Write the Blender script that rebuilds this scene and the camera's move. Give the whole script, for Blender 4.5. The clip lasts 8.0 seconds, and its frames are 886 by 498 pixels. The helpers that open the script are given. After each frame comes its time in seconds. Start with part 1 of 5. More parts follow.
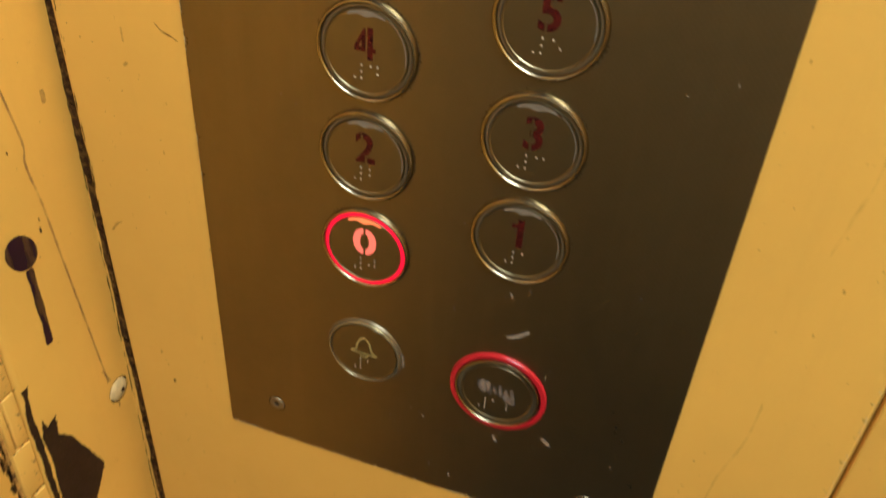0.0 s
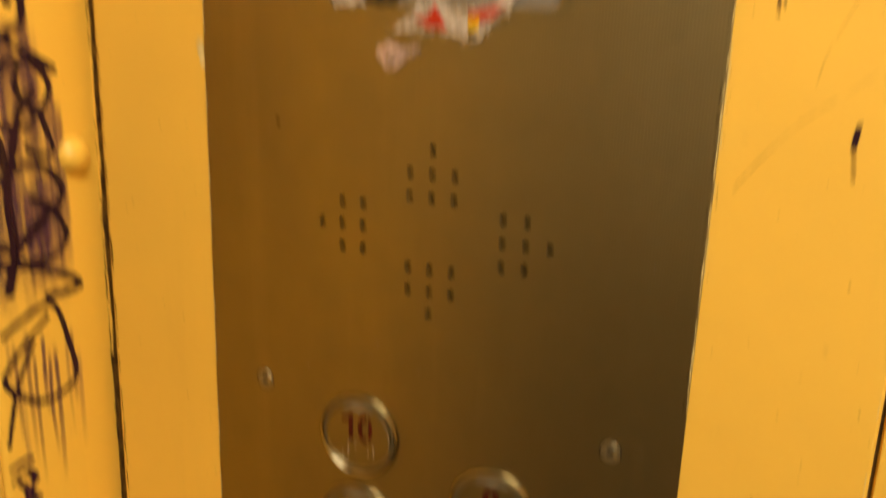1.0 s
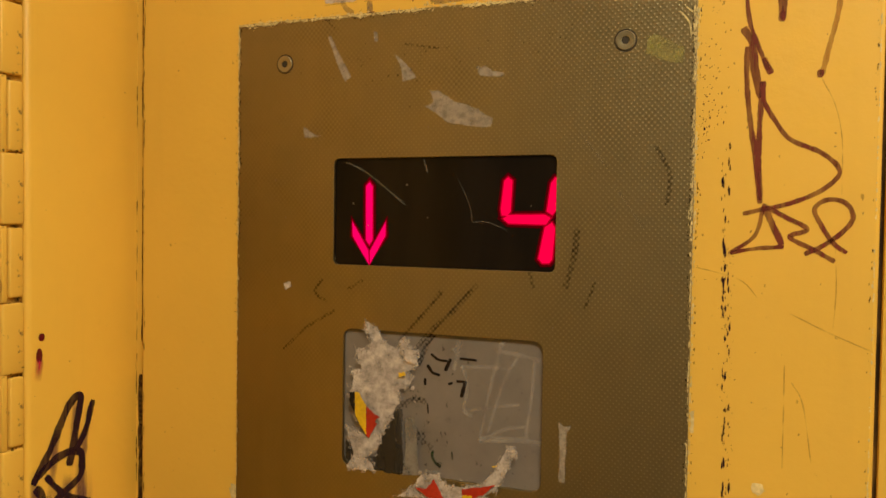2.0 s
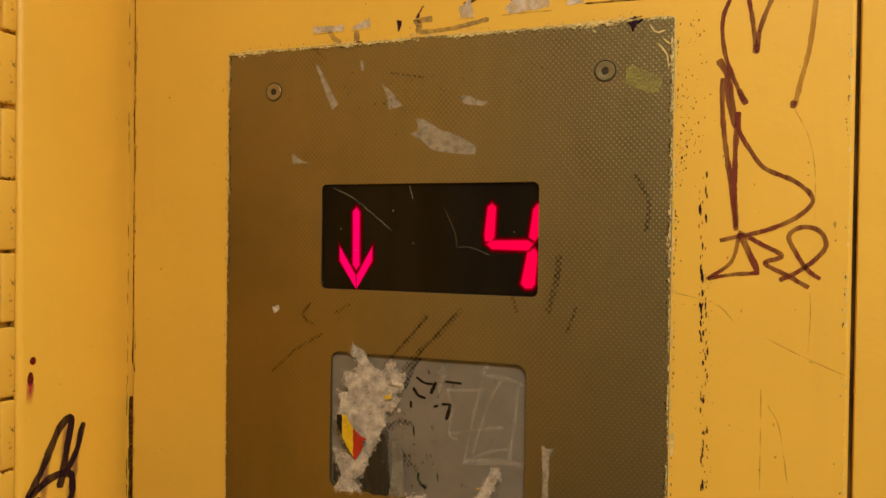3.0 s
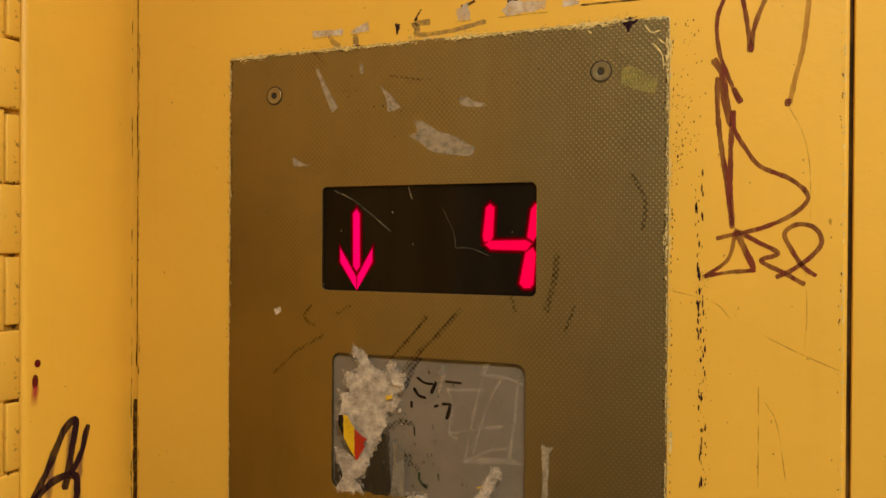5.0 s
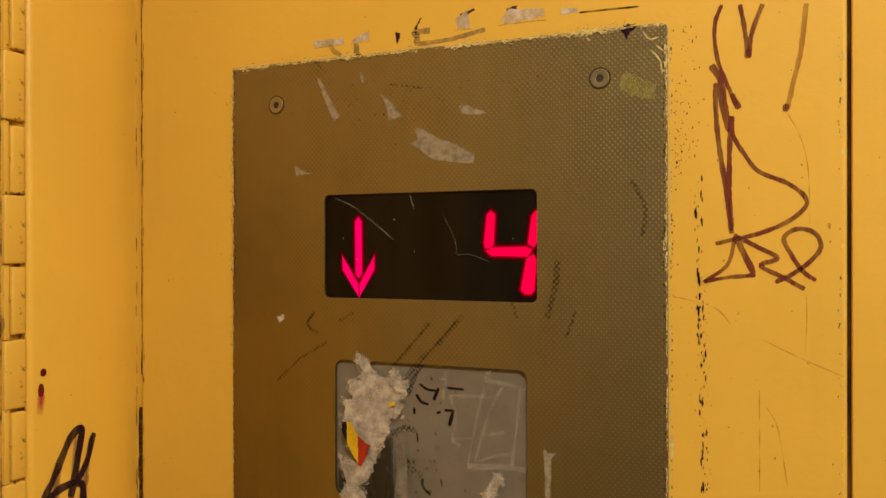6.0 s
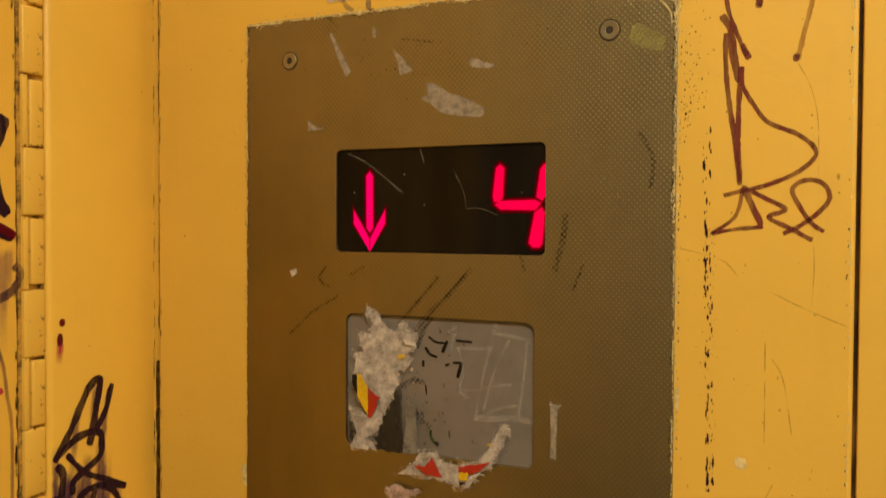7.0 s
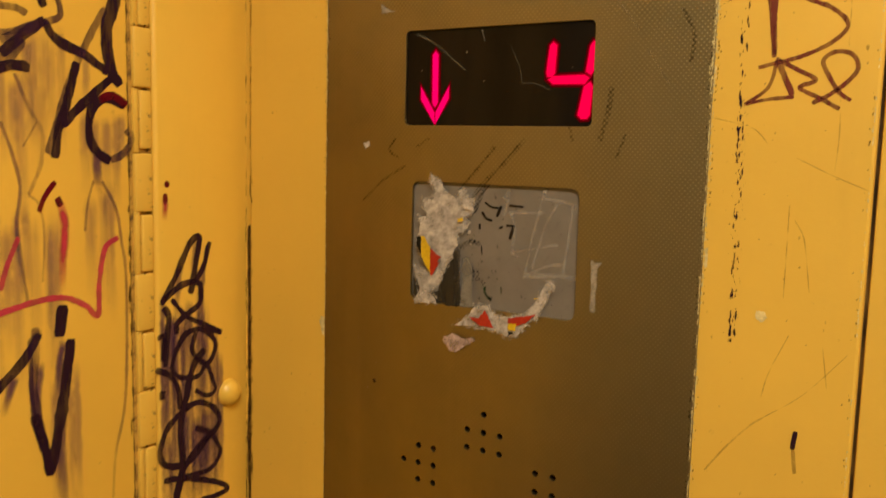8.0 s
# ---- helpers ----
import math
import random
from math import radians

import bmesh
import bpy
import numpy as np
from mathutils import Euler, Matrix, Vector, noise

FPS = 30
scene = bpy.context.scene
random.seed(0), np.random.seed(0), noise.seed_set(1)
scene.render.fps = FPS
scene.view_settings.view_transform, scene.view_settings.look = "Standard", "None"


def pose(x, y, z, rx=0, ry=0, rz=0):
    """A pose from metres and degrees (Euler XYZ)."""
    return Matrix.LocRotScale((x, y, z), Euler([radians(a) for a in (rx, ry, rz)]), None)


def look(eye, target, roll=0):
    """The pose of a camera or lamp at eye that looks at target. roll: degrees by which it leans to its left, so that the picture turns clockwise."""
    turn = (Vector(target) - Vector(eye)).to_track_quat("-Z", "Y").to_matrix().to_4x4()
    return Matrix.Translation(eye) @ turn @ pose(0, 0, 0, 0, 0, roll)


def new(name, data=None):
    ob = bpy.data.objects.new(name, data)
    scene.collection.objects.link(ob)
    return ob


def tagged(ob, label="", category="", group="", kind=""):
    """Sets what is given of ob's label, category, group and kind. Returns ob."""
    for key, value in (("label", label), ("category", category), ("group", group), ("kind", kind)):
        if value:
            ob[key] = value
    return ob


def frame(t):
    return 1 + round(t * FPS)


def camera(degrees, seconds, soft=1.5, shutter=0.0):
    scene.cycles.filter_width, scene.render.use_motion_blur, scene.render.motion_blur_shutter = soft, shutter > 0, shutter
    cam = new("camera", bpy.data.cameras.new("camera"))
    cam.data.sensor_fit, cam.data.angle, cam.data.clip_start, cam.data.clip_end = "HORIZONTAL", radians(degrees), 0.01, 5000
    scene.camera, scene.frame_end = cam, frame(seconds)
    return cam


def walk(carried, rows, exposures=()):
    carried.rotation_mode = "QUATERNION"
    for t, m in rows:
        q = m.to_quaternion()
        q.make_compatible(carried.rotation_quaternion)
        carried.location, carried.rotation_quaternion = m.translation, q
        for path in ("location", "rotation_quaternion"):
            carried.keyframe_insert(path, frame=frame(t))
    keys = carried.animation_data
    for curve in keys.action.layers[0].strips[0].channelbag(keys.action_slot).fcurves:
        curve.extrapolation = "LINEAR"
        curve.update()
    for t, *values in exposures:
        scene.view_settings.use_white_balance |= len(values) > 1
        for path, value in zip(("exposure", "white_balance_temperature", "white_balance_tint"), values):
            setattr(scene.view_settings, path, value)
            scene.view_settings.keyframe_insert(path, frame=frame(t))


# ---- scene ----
cam = camera(54.8, 8.0, shutter=0.35)
PATH = [
    (0, (0.076, -0.243, 1.288), (-0.392, 1.289, 0.089), 4.3),
    (0.2, (0.086, -0.251, 1.294), (-0.363, 1.239, 0.038), 3.6),
    (0.3, (0.092, -0.252, 1.296), (-0.378, 1.239, 0.048), 3.5),
    (0.4, (0.093, -0.255, 1.301), (-0.38, 1.249, 0.07), 3.5),
    (0.5, (0.099, -0.259, 1.306), (-0.414, 1.288, 0.147), 3.9),
    (0.6, (0.103, -0.261, 1.327), (-0.458, 1.342, 0.27), 3.7),
    (0.7, (0.104, -0.269, 1.364), (-0.476, 1.407, 0.438), 3.4),
    (0.8, (0.109, -0.273, 1.405), (-0.519, 1.451, 0.609), 3.2),
    (0.9, (0.113, -0.283, 1.438), (-0.542, 1.489, 0.779), 2.7),
    (1, (0.118, -0.291, 1.463), (-0.579, 1.509, 0.938), 2.0),
    (1.1, (0.119, -0.301, 1.491), (-0.584, 1.521, 1.062), 2.1),
    (1.2, (0.126, -0.302, 1.515), (-0.62, 1.521, 1.173), 1.6),
    (1.3, (0.129, -0.306, 1.53), (-0.637, 1.523, 1.275), 1.5),
    (1.5, (0.132, -0.314, 1.548), (-0.642, 1.523, 1.383), 1.3),
    (2, (0.139, -0.321, 1.573), (-0.647, 1.517, 1.508), 0.8),
    (3.5, (0.146, -0.326, 1.578), (-0.63, 1.517, 1.547), 0.7),
    (4, (0.145, -0.326, 1.576), (-0.636, 1.515, 1.541), 0.6),
    (4.5, (0.148, -0.326, 1.575), (-0.64, 1.512, 1.548), 0.5),
    (6, (0.153, -0.327, 1.576), (-0.658, 1.502, 1.572), -0.1),
    (6.5, (0.157, -0.326, 1.574), (-0.674, 1.493, 1.554), -0.0),
    (7, (0.161, -0.326, 1.565), (-0.708, 1.475, 1.514), 0.3),
    (7.5, (0.177, -0.341, 1.547), (-0.769, 1.416, 1.416), 0.8),
    (8, (0.195, -0.352, 1.543), (-0.86, 1.331, 1.308), 1.4),
]
LIGHT = [(0.0, 0.78, 4950, 10), (0.4, 0.76, 5300, 10), (0.6, 0.73, 6150, 10), (1.0, 0.52, 6800, 10), (1.5, 0.10, 6800, 10), (2.2, -0.16, 6800, 10), (7.0, -0.14, 6800, 10), (8.0, -0.05, 6800, 10)]
walk(cam, [(t, look(eye, target, roll)) for t, eye, target, roll in PATH], LIGHT)

from mathutils.geometry import tessellate_polygon

# ---- world and light ----
world = bpy.data.worlds.new("cabin_world")
world.use_nodes = True
world.node_tree.nodes["Background"].inputs[0].default_value = (0.02, 0.015, 0.01, 1)
scene.world = world

LAMP = (0.47, -0.54, 2.145)
lamp = new("ceiling_light", bpy.data.lights.new("ceiling_light", "AREA"))
lamp.data.shape, lamp.data.size, lamp.data.size_y = "RECTANGLE", 0.55, 0.16
lamp.data.energy, lamp.data.color = 10.8, (1.0, 0.94, 0.74)
lamp.matrix_world = look((LAMP[0], LAMP[1], LAMP[2] - 0.012), (LAMP[0], LAMP[1], 0))


# ---- materials ----
class Mat:
    """A node material with short ways to add nodes."""

    def __init__(self, name):
        self.m = bpy.data.materials.new(name)
        self.m.use_nodes = True
        self.t = self.m.node_tree
        self.p = self.t.nodes["Principled BSDF"]
        self.co = self.t.nodes.new("ShaderNodeTexCoord").outputs["Object"]

    def node(self, kind, **sockets):
        n = self.t.nodes.new(kind)
        for k, v in sockets.items():
            key = int(k[1:]) if k[0] == "i" and k[1:].isdigit() else k
            self.put(n.inputs[key], v)
        return n

    def put(self, socket, v):
        if isinstance(v, bpy.types.NodeSocket):
            self.t.links.new(v, socket)
        else:
            socket.default_value = v

    def noise(self, scale, detail=4, rough=0.6, stretch=(1, 1, 1)):
        mp = self.node("ShaderNodeMapping", Vector=self.co, Scale=stretch)
        return self.node("ShaderNodeTexNoise", Vector=mp.outputs[0], Scale=scale, Detail=detail, Roughness=rough).outputs["Fac"]

    def ramp(self, fac, a, b, lo=0.0, hi=1.0):
        n = self.node("ShaderNodeMapRange", Value=fac)
        for i, v in zip((1, 2, 3, 4), (a, b, lo, hi)):
            n.inputs[i].default_value = v
        return n.outputs[0]

    def mix(self, fac, a, b):
        n = self.node("ShaderNodeMix")
        n.data_type = "RGBA"
        self.put(n.inputs[0], fac), self.put(n.inputs[6], a), self.put(n.inputs[7], b)
        return n.outputs[2]

    def math(self, op, a, b=0.0):
        n = self.node("ShaderNodeMath", i0=a, i1=b)
        n.operation = op
        return n.outputs[0]

    def bump(self, height, strength, distance):
        b = self.node("ShaderNodeBump", Height=height, Strength=strength, Distance=distance)
        self.put(self.p.inputs["Normal"], b.outputs[0])

    def set(self, **k):
        for key, v in k.items():
            self.put(self.p.inputs[key.replace("_", " ")], v)
        return self


def rgb(r, g, b):
    return (r, g, b, 1.0)


def yellow_paint(name, base, dark):
    m = Mat(name)
    big, fine = m.noise(7, 5), m.noise(90, 6)
    streak = m.noise(30, 5, 0.65, (1, 1, 0.08))
    c = m.mix(m.ramp(big, 0.35, 0.7), rgb(*base), rgb(*[v * 0.90 for v in base]))
    c = m.mix(m.ramp(streak, 0.58, 0.80, 0, 0.14), c, rgb(*dark))
    c = m.mix(m.ramp(fine, 0.70, 0.76, 0, 0.35), c, rgb(*dark))
    speck = m.noise(420, 2)
    c = m.mix(m.ramp(speck, 0.755, 0.775, 0, 0.7), c, rgb(0.10, 0.05, 0.015))
    m.set(Base_Color=c, Roughness=m.ramp(fine, 0.3, 0.7, 0.36, 0.52))
    m.bump(m.math("ADD", m.noise(260, 3), m.math("MULTIPLY", big, 2.0)), 0.22, 0.0006)
    return m.m


YELLOW = yellow_paint("yellow_gloss_paint", (0.74, 0.451, 0.070), (0.34, 0.18, 0.030))
YELLOW_DOOR = yellow_paint("yellow_door_paint", (0.80, 0.487, 0.072), (0.36, 0.19, 0.04))


def steel(name, tint, rough, dimples):
    m = Mat(name)
    sep = m.node("ShaderNodeSeparateXYZ", i0=m.co)
    smear, fine = m.noise(9, 5, 0.6, (1, 1, 0.5)), m.noise(160, 3)
    c = m.mix(m.ramp(smear, 0.35, 0.72, 0, 0.65), rgb(*tint), rgb(*[v * 0.68 for v in tint]))
    dirt = m.noise(38, 6, 0.7)
    c = m.mix(m.ramp(dirt, 0.45, 0.85, 0, 0.30), c, rgb(0.17, 0.142, 0.075))
    # wiped streaks that run down the metal
    c = m.mix(m.ramp(m.noise(55, 5, 0.6, (1, 1, 0.06)), 0.52, 0.75, 0, 0.22), c, rgb(*[min(1, v * 1.25) for v in tint]))
    r = m.math("ADD", m.ramp(smear, 0.3, 0.7, rough - 0.05, rough + 0.08), m.ramp(fine, 0.3, 0.7, -0.03, 0.03))
    h = m.math("MULTIPLY", m.noise(500, 2), 0.10)
    m.set(Metallic=0.97)
    if dimples:
        wx = m.math("COSINE", m.math("MULTIPLY", sep.outputs[0], 2 * math.pi / 0.0022))
        wz = m.math("COSINE", m.math("MULTIPLY", sep.outputs[2], 2 * math.pi / 0.0024))
        dots = m.ramp(m.math("MULTIPLY", wx, wz), 0.45, 0.95)
        pits = m.ramp(m.math("MULTIPLY", wx, wz), 0.1, -0.8)
        h = m.math("ADD", h, dots)
        # the pattern is rubbed low down, sharp near the top; sideways grazing light painted in
        across = m.math("ADD", sep.outputs[0], m.math("MULTIPLY", m.noise(9, 3), 0.10))
        graze = m.math("MAXIMUM", m.ramp(across, 0.0, 0.14, 0.14, 0.62), m.ramp(m.math("ADD", sep.outputs[2], m.math("MULTIPLY", m.noise(14, 3), 0.06)), 1.60, 1.67, 0.0, 1.0))
        graze = m.math("MINIMUM", graze, m.ramp(across, -0.03, 0.11, 0.10, 0.62))
        # worn joins the rubbed low pattern with the painted grazing light
        worn = m.math("MULTIPLY", graze, m.ramp(sep.outputs[2], 1.36, 1.55, 0.12, 1.0))
        c = m.mix(m.math("MULTIPLY", m.math("MULTIPLY", dots, worn), m.ramp(m.noise(30, 3), 0.35, 0.65, 0.35, 0.95)), c, rgb(*[min(1, v * 1.85) for v in tint]))
        # black dirt caught between the raised dots, in drifting patches
        caught = m.ramp(m.noise(26, 6, 0.7, (1, 1, 1.4)), 0.50, 0.75)
        c = m.mix(m.math("MULTIPLY", m.math("MULTIPLY", pits, caught), m.ramp(sep.outputs[2], 1.40, 1.62, 0.0, 0.45)), c, rgb(0.085, 0.068, 0.034))
        m.bump(h, worn, 0.00012)
        # less metallic where the pattern shows, so the plate's lower shade is built in
        m.set(Metallic=m.ramp(worn, 0.05, 0.55, 0.985, 0.87))
        r = m.math("ADD", r, m.ramp(worn, 0.02, 0.35, -0.07, 0.0))
    else:
        m.bump(h, 0.2, 0.00005)
    m.set(Base_Color=c, Roughness=r)
    return m.m


PLATE = steel("linen_pattern_steel", (0.279, 0.227, 0.121), 0.40, True)
STEEL = steel("button_steel", (0.245, 0.204, 0.110), 0.34, False)
CHROME = Mat("polished_steel").set(Base_Color=rgb(0.35, 0.295, 0.18), Metallic=1.0, Roughness=0.27).m
SCREW = Mat("screw_steel").set(Base_Color=rgb(0.30, 0.26, 0.165), Metallic=0.9, Roughness=0.42).m
SOCKET = Mat("dark_socket_shade").set(Base_Color=rgb(0.028, 0.02, 0.011), Roughness=0.7).m
LENS = Mat("clear_light_ring").set(Base_Color=rgb(0.20, 0.165, 0.10), Roughness=0.34, Metallic=0.7).m
WINDOW = Mat("frosted_light_window").set(Base_Color=rgb(0.19, 0.16, 0.12), Roughness=0.35).m
DOT = Mat("pale_braille_dot").set(Base_Color=rgb(0.50, 0.44, 0.32), Roughness=0.3, Metallic=0.3).m
# near-black stands in for the unlit space behind holes and joints
BLACK = Mat("black_unlit_space").set(Base_Color=rgb(0.008, 0.006, 0.005), Roughness=0.9).m
REDPLASTIC = Mat("red_plastic_ring").set(Base_Color=rgb(0.44, 0.012, 0.018), Roughness=0.3).m
AMBER = Mat("amber_ring").set(Base_Color=rgb(0.36, 0.32, 0.19), Metallic=0.8, Roughness=0.26).m


def glow(name, color, strength):
    m = Mat(name)
    return m.set(Base_Color=rgb(0.02, 0.0, 0.0), Emission_Color=rgb(*color), Emission_Strength=strength, Roughness=1.0, Specular_IOR_Level=0.0).m


LED = glow("red_led", (1.0, 0.0, 0.060), 1.15)
LED_PINK = glow("pink_led", (1.0, 0.0, 0.13), 1.1)
LED_EDGE = glow("red_led_edge", (1.0, 0.0, 0.03), 0.42)
LED_SPILL = glow("red_led_spill", (1.0, 0.0, 0.03), 0.07)
RING_RED = glow("lit_red_ring", (1.0, 0.004, 0.018), 0.95)
NUM_RED = glow("lit_numeral", (1.0, 0.16, 0.07), 0.85)
WINDOW_LIT = glow("lit_light_window", (1.0, 0.20, 0.04), 0.95)

_m = Mat("smoked_display_glass")
SMOKED = _m.set(Base_Color=_m.mix(_m.ramp(_m.noise(35, 4, 0.6, (1, 1, 0.2)), 0.4, 0.6), rgb(0.006, 0.004, 0.003), rgb(0.012, 0.008, 0.005)), Roughness=0.09, IOR=1.2).m

_m = Mat("grey_notice_window")
_c = _m.mix(_m.ramp(_m.noise(45, 6), 0.35, 0.7), rgb(0.182, 0.158, 0.140), rgb(0.136, 0.118, 0.105))
GREY_WIN = _m.set(Base_Color=_m.mix(_m.ramp(_m.noise(260, 5), 0.6, 0.75, 0, 0.4), _c, rgb(0.09, 0.08, 0.07)), Roughness=0.35).m

_m = Mat("hinge_grime")
GRIME = _m.set(Base_Color=_m.mix(_m.ramp(_m.noise(130, 6, 0.7), 0.36, 0.54), rgb(0.040, 0.018, 0.005), rgb(0.52, 0.30, 0.05)), Roughness=0.8).m
_m = Mat("joint_dirt")
GAP = _m.set(Base_Color=_m.mix(_m.ramp(_m.noise(120, 5, 0.6, (1, 1, 0.3)), 0.40, 0.65), rgb(0.045, 0.022, 0.006), rgb(0.22, 0.12, 0.03)), Roughness=0.9).m
_m = Mat("worn_hinge_paint")
_c = _m.mix(_m.ramp(_m.noise(220, 6), 0.60, 0.70), rgb(0.76, 0.47, 0.08), rgb(0.14, 0.07, 0.02))
HINGE = _m.set(Base_Color=_c, Roughness=0.45).m
_m = Mat("dark_floor")
FLOOR = _m.set(Base_Color=_m.mix(_m.noise(60, 5), rgb(0.010, 0.008, 0.006), rgb(0.022, 0.018, 0.014)), Roughness=0.5).m
# assumed finish for walls out of view, toned for what the plate reflects
_m = Mat("unseen_grey_brown_wall")
UNSEEN_WALL = _m.set(Base_Color=_m.mix(_m.noise(14, 5, 0.6, (1, 1, 0.1)), rgb(0.24, 0.205, 0.14), rgb(0.30, 0.26, 0.18)), Roughness=0.5).m
_m = Mat("ceiling_paint")
CEIL = _m.set(Base_Color=_m.mix(_m.noise(12, 4), rgb(0.62, 0.56, 0.44), rgb(0.55, 0.48, 0.36)), Roughness=0.6).m
DIFFUSER = glow("lamp_diffuser", (1.0, 0.94, 0.74), 6.0)


def mark(name, color, alpha=1.0, patchy=0.0, rough=0.5, scale=180, streaky=False, dotted=False, soft=False, grain=0.45, tone=0.72):
    """Ink, glue, paper and scratches that lie on a surface, worn through where patchy."""
    m = Mat(name)
    n = m.noise(scale, 5, 0.65, (1, 1, 0.15) if streaky else (1, 1, 1))
    c = m.mix(m.ramp(m.noise(90, 4), 0.3, 0.7), rgb(*color), rgb(*[v * tone for v in color]))
    c = m.mix(m.ramp(m.noise(520, 4), 0.45, 0.75, 0, grain), c, rgb(*[v * 0.45 for v in color]))
    a = m.ramp(n, 0.5 - 0.25 * patchy - 0.02, 0.5 + 0.2 * patchy, max(0.0, alpha - patchy), alpha)
    if dotted:
        sep = m.node("ShaderNodeSeparateXYZ", i0=m.co)
        wx = m.math("COSINE", m.math("MULTIPLY", sep.outputs[0], 2 * math.pi / 0.0022))
        wz = m.math("COSINE", m.math("MULTIPLY", sep.outputs[2], 2 * math.pi / 0.0024))
        a = m.math("MULTIPLY", a, m.ramp(m.math("MULTIPLY", wx, wz), 0.45, -0.25, 0.05, 1.0))
    if soft:
        sep = m.node("ShaderNodeSeparateXYZ", i0=m.t.nodes["Texture Coordinate"].outputs["UV"])
        across = m.math("MULTIPLY", m.math("MULTIPLY", sep.outputs[0], m.math("SUBTRACT", 1.0, sep.outputs[0])), 4.0)
        along = m.math("MULTIPLY", m.ramp(sep.outputs[1], 0.0, 0.15), m.ramp(sep.outputs[1], 0.45, 1.0, 1.0, 0.0))
        a = m.math("MULTIPLY", a, m.math("POWER", across, 0.6) if soft == "edge" else m.math("MULTIPLY", across, along))
    m.set(Base_Color=c, Roughness=rough, Alpha=a)
    m.p.inputs["Specular IOR Level"].default_value = 0.18
    return m.m


MARKS = {
    "wornprint": mark("worn_print", (0.34, 0.28, 0.23), 0.75, 0.7, 0.7, 420, grain=0.1),
    "pen": mark("black_pen", (0.012, 0.007, 0.006), 1.0, 0.1, 0.4, 200),
    "fray": mark("frayed_paper", (0.58, 0.50, 0.43), 0.60, 0.6, 0.8, 210, grain=0.1),
    "jointgrime": mark("joint_grime", (0.062, 0.027, 0.008), 0.97, 0.35, 0.8, 260),
    "greenpen": mark("green_pen", (0.015, 0.06, 0.025), 0.9, 0.5, 0.5, 260),
    "veil": mark("thin_ink_veil", (0.20, 0.085, 0.15), 0.38, 0.2, 0.5, 70, True, soft=True),
    "brown": mark("brown_marker", (0.20, 0.042, 0.030), 0.86, 0.34, 0.4, 150, True),
    "brownthin": mark("thin_brown_marker", (0.36, 0.12, 0.025), 0.50, 0.3, 0.4, 110, True),
    "scratch": mark("scratch_line", (0.26, 0.13, 0.025), 0.42, 0.4, 0.6, 120),
    "crack": mark("paint_crack", (0.40, 0.21, 0.08), 0.6, 0.5, 0.6, 90),
    "ink": mark("black_marker", (0.028, 0.008, 0.022), 0.97, 0.24, 0.35, 120, True),
    "inkfade": mark("faded_black_marker", (0.060, 0.018, 0.050), 0.85, 0.7, 0.4, 130, True),
    "violet": mark("violet_marker", (0.035, 0.006, 0.035), 0.95, 0.5, 0.4, 150),
    "darkred": mark("dark_red_ink", (0.14, 0.003, 0.012), 1.0, 0.15, 0.3, 150),
    "redfade": mark("faded_red_ink", (0.60, 0.030, 0.085), 0.95, 0.4, 0.4, 130, True, soft=True),
    "pink": mark("pink_red_marker", (0.64, 0.050, 0.095), 0.88, 0.25, 0.4, 130),
    "smear": mark("smeared_ink", (0.125, 0.043, 0.105), 0.78, 0.30, 0.5, 70, True, soft=True),
    "drip": mark("greyish_drip", (0.28, 0.13, 0.085), 0.62, 0.4, 0.5, 70, True, soft="edge"),
    "paper": mark("torn_paper", (0.74, 0.645, 0.57), 1.0, 0.85, 0.8, 170, grain=0.30, tone=0.55),
    "glue": mark("glue_residue", (0.40, 0.33, 0.25), 0.86, 0.30, 0.7, 240, grain=0.12),
    "grey": mark("grey_glue_trace", (0.32, 0.22, 0.11), 0.62, 0.40, 0.6, 120),
    "green": mark("greenish_residue", (0.46, 0.41, 0.12), 0.62, 0.8, 0.7, 330),
    "scuff": mark("dark_scuff", (0.020, 0.014, 0.008), 0.68, 0.6, 0.6, 200, dotted=True),
    "scratchl": mark("pale_scratch", (0.50, 0.44, 0.35), 0.28, 1.0, 0.5, 220),
    "chalk": mark("whitish_rub", (0.50, 0.45, 0.40), 0.48, 0.4, 0.7, 130, soft="edge"),
    "flagblack": mark("printed_black", (0.012, 0.010, 0.008), 1.0, 0.1),
    "flagyellow": mark("printed_yellow", (0.80, 0.50, 0.02), 1.0, 0.1),
    "flagred": mark("printed_red", (0.47, 0.034, 0.014), 1.0, 0.15),
    "redbit": mark("dark_red_scrap", (0.10, 0.015, 0.01), 1.0, 0.1),
    "pinkbit": mark("pink_paper_scrap", (0.60, 0.42, 0.37), 0.95, 0.8, 0.8, 230, grain=0.15),
    "darkstrip": mark("dark_tape", (0.035, 0.028, 0.020), 0.95, 0.5, 0.4, 120, True),
    "greystrip": mark("grey_tape", (0.26, 0.23, 0.19), 0.85, 0.4, 0.5, 120),
    "chip": mark("bare_chip", (0.040, 0.019, 0.008), 1.0, 0.10, 0.7, 160, grain=0.7),
    "grime": mark("dark_grime", (0.05, 0.024, 0.008), 0.85, 0.5, 0.8, 260),
    "rimdark": mark("grime_and_rim_shade", (0.040, 0.026, 0.012), 0.8, 0.3, 0.8, 260),
    "pale": mark("pale_chipped_paint", (0.80, 0.64, 0.30), 1.0, 0.2, 0.7, 300),
    "numeral": mark("dark_red_numeral", (0.075, 0.008, 0.006), 1.0, 0.25, 0.4, 300),
    "amberline": mark("amber_engraving", (0.46, 0.37, 0.12), 1.0, 0.1, 0.4, 300),
}


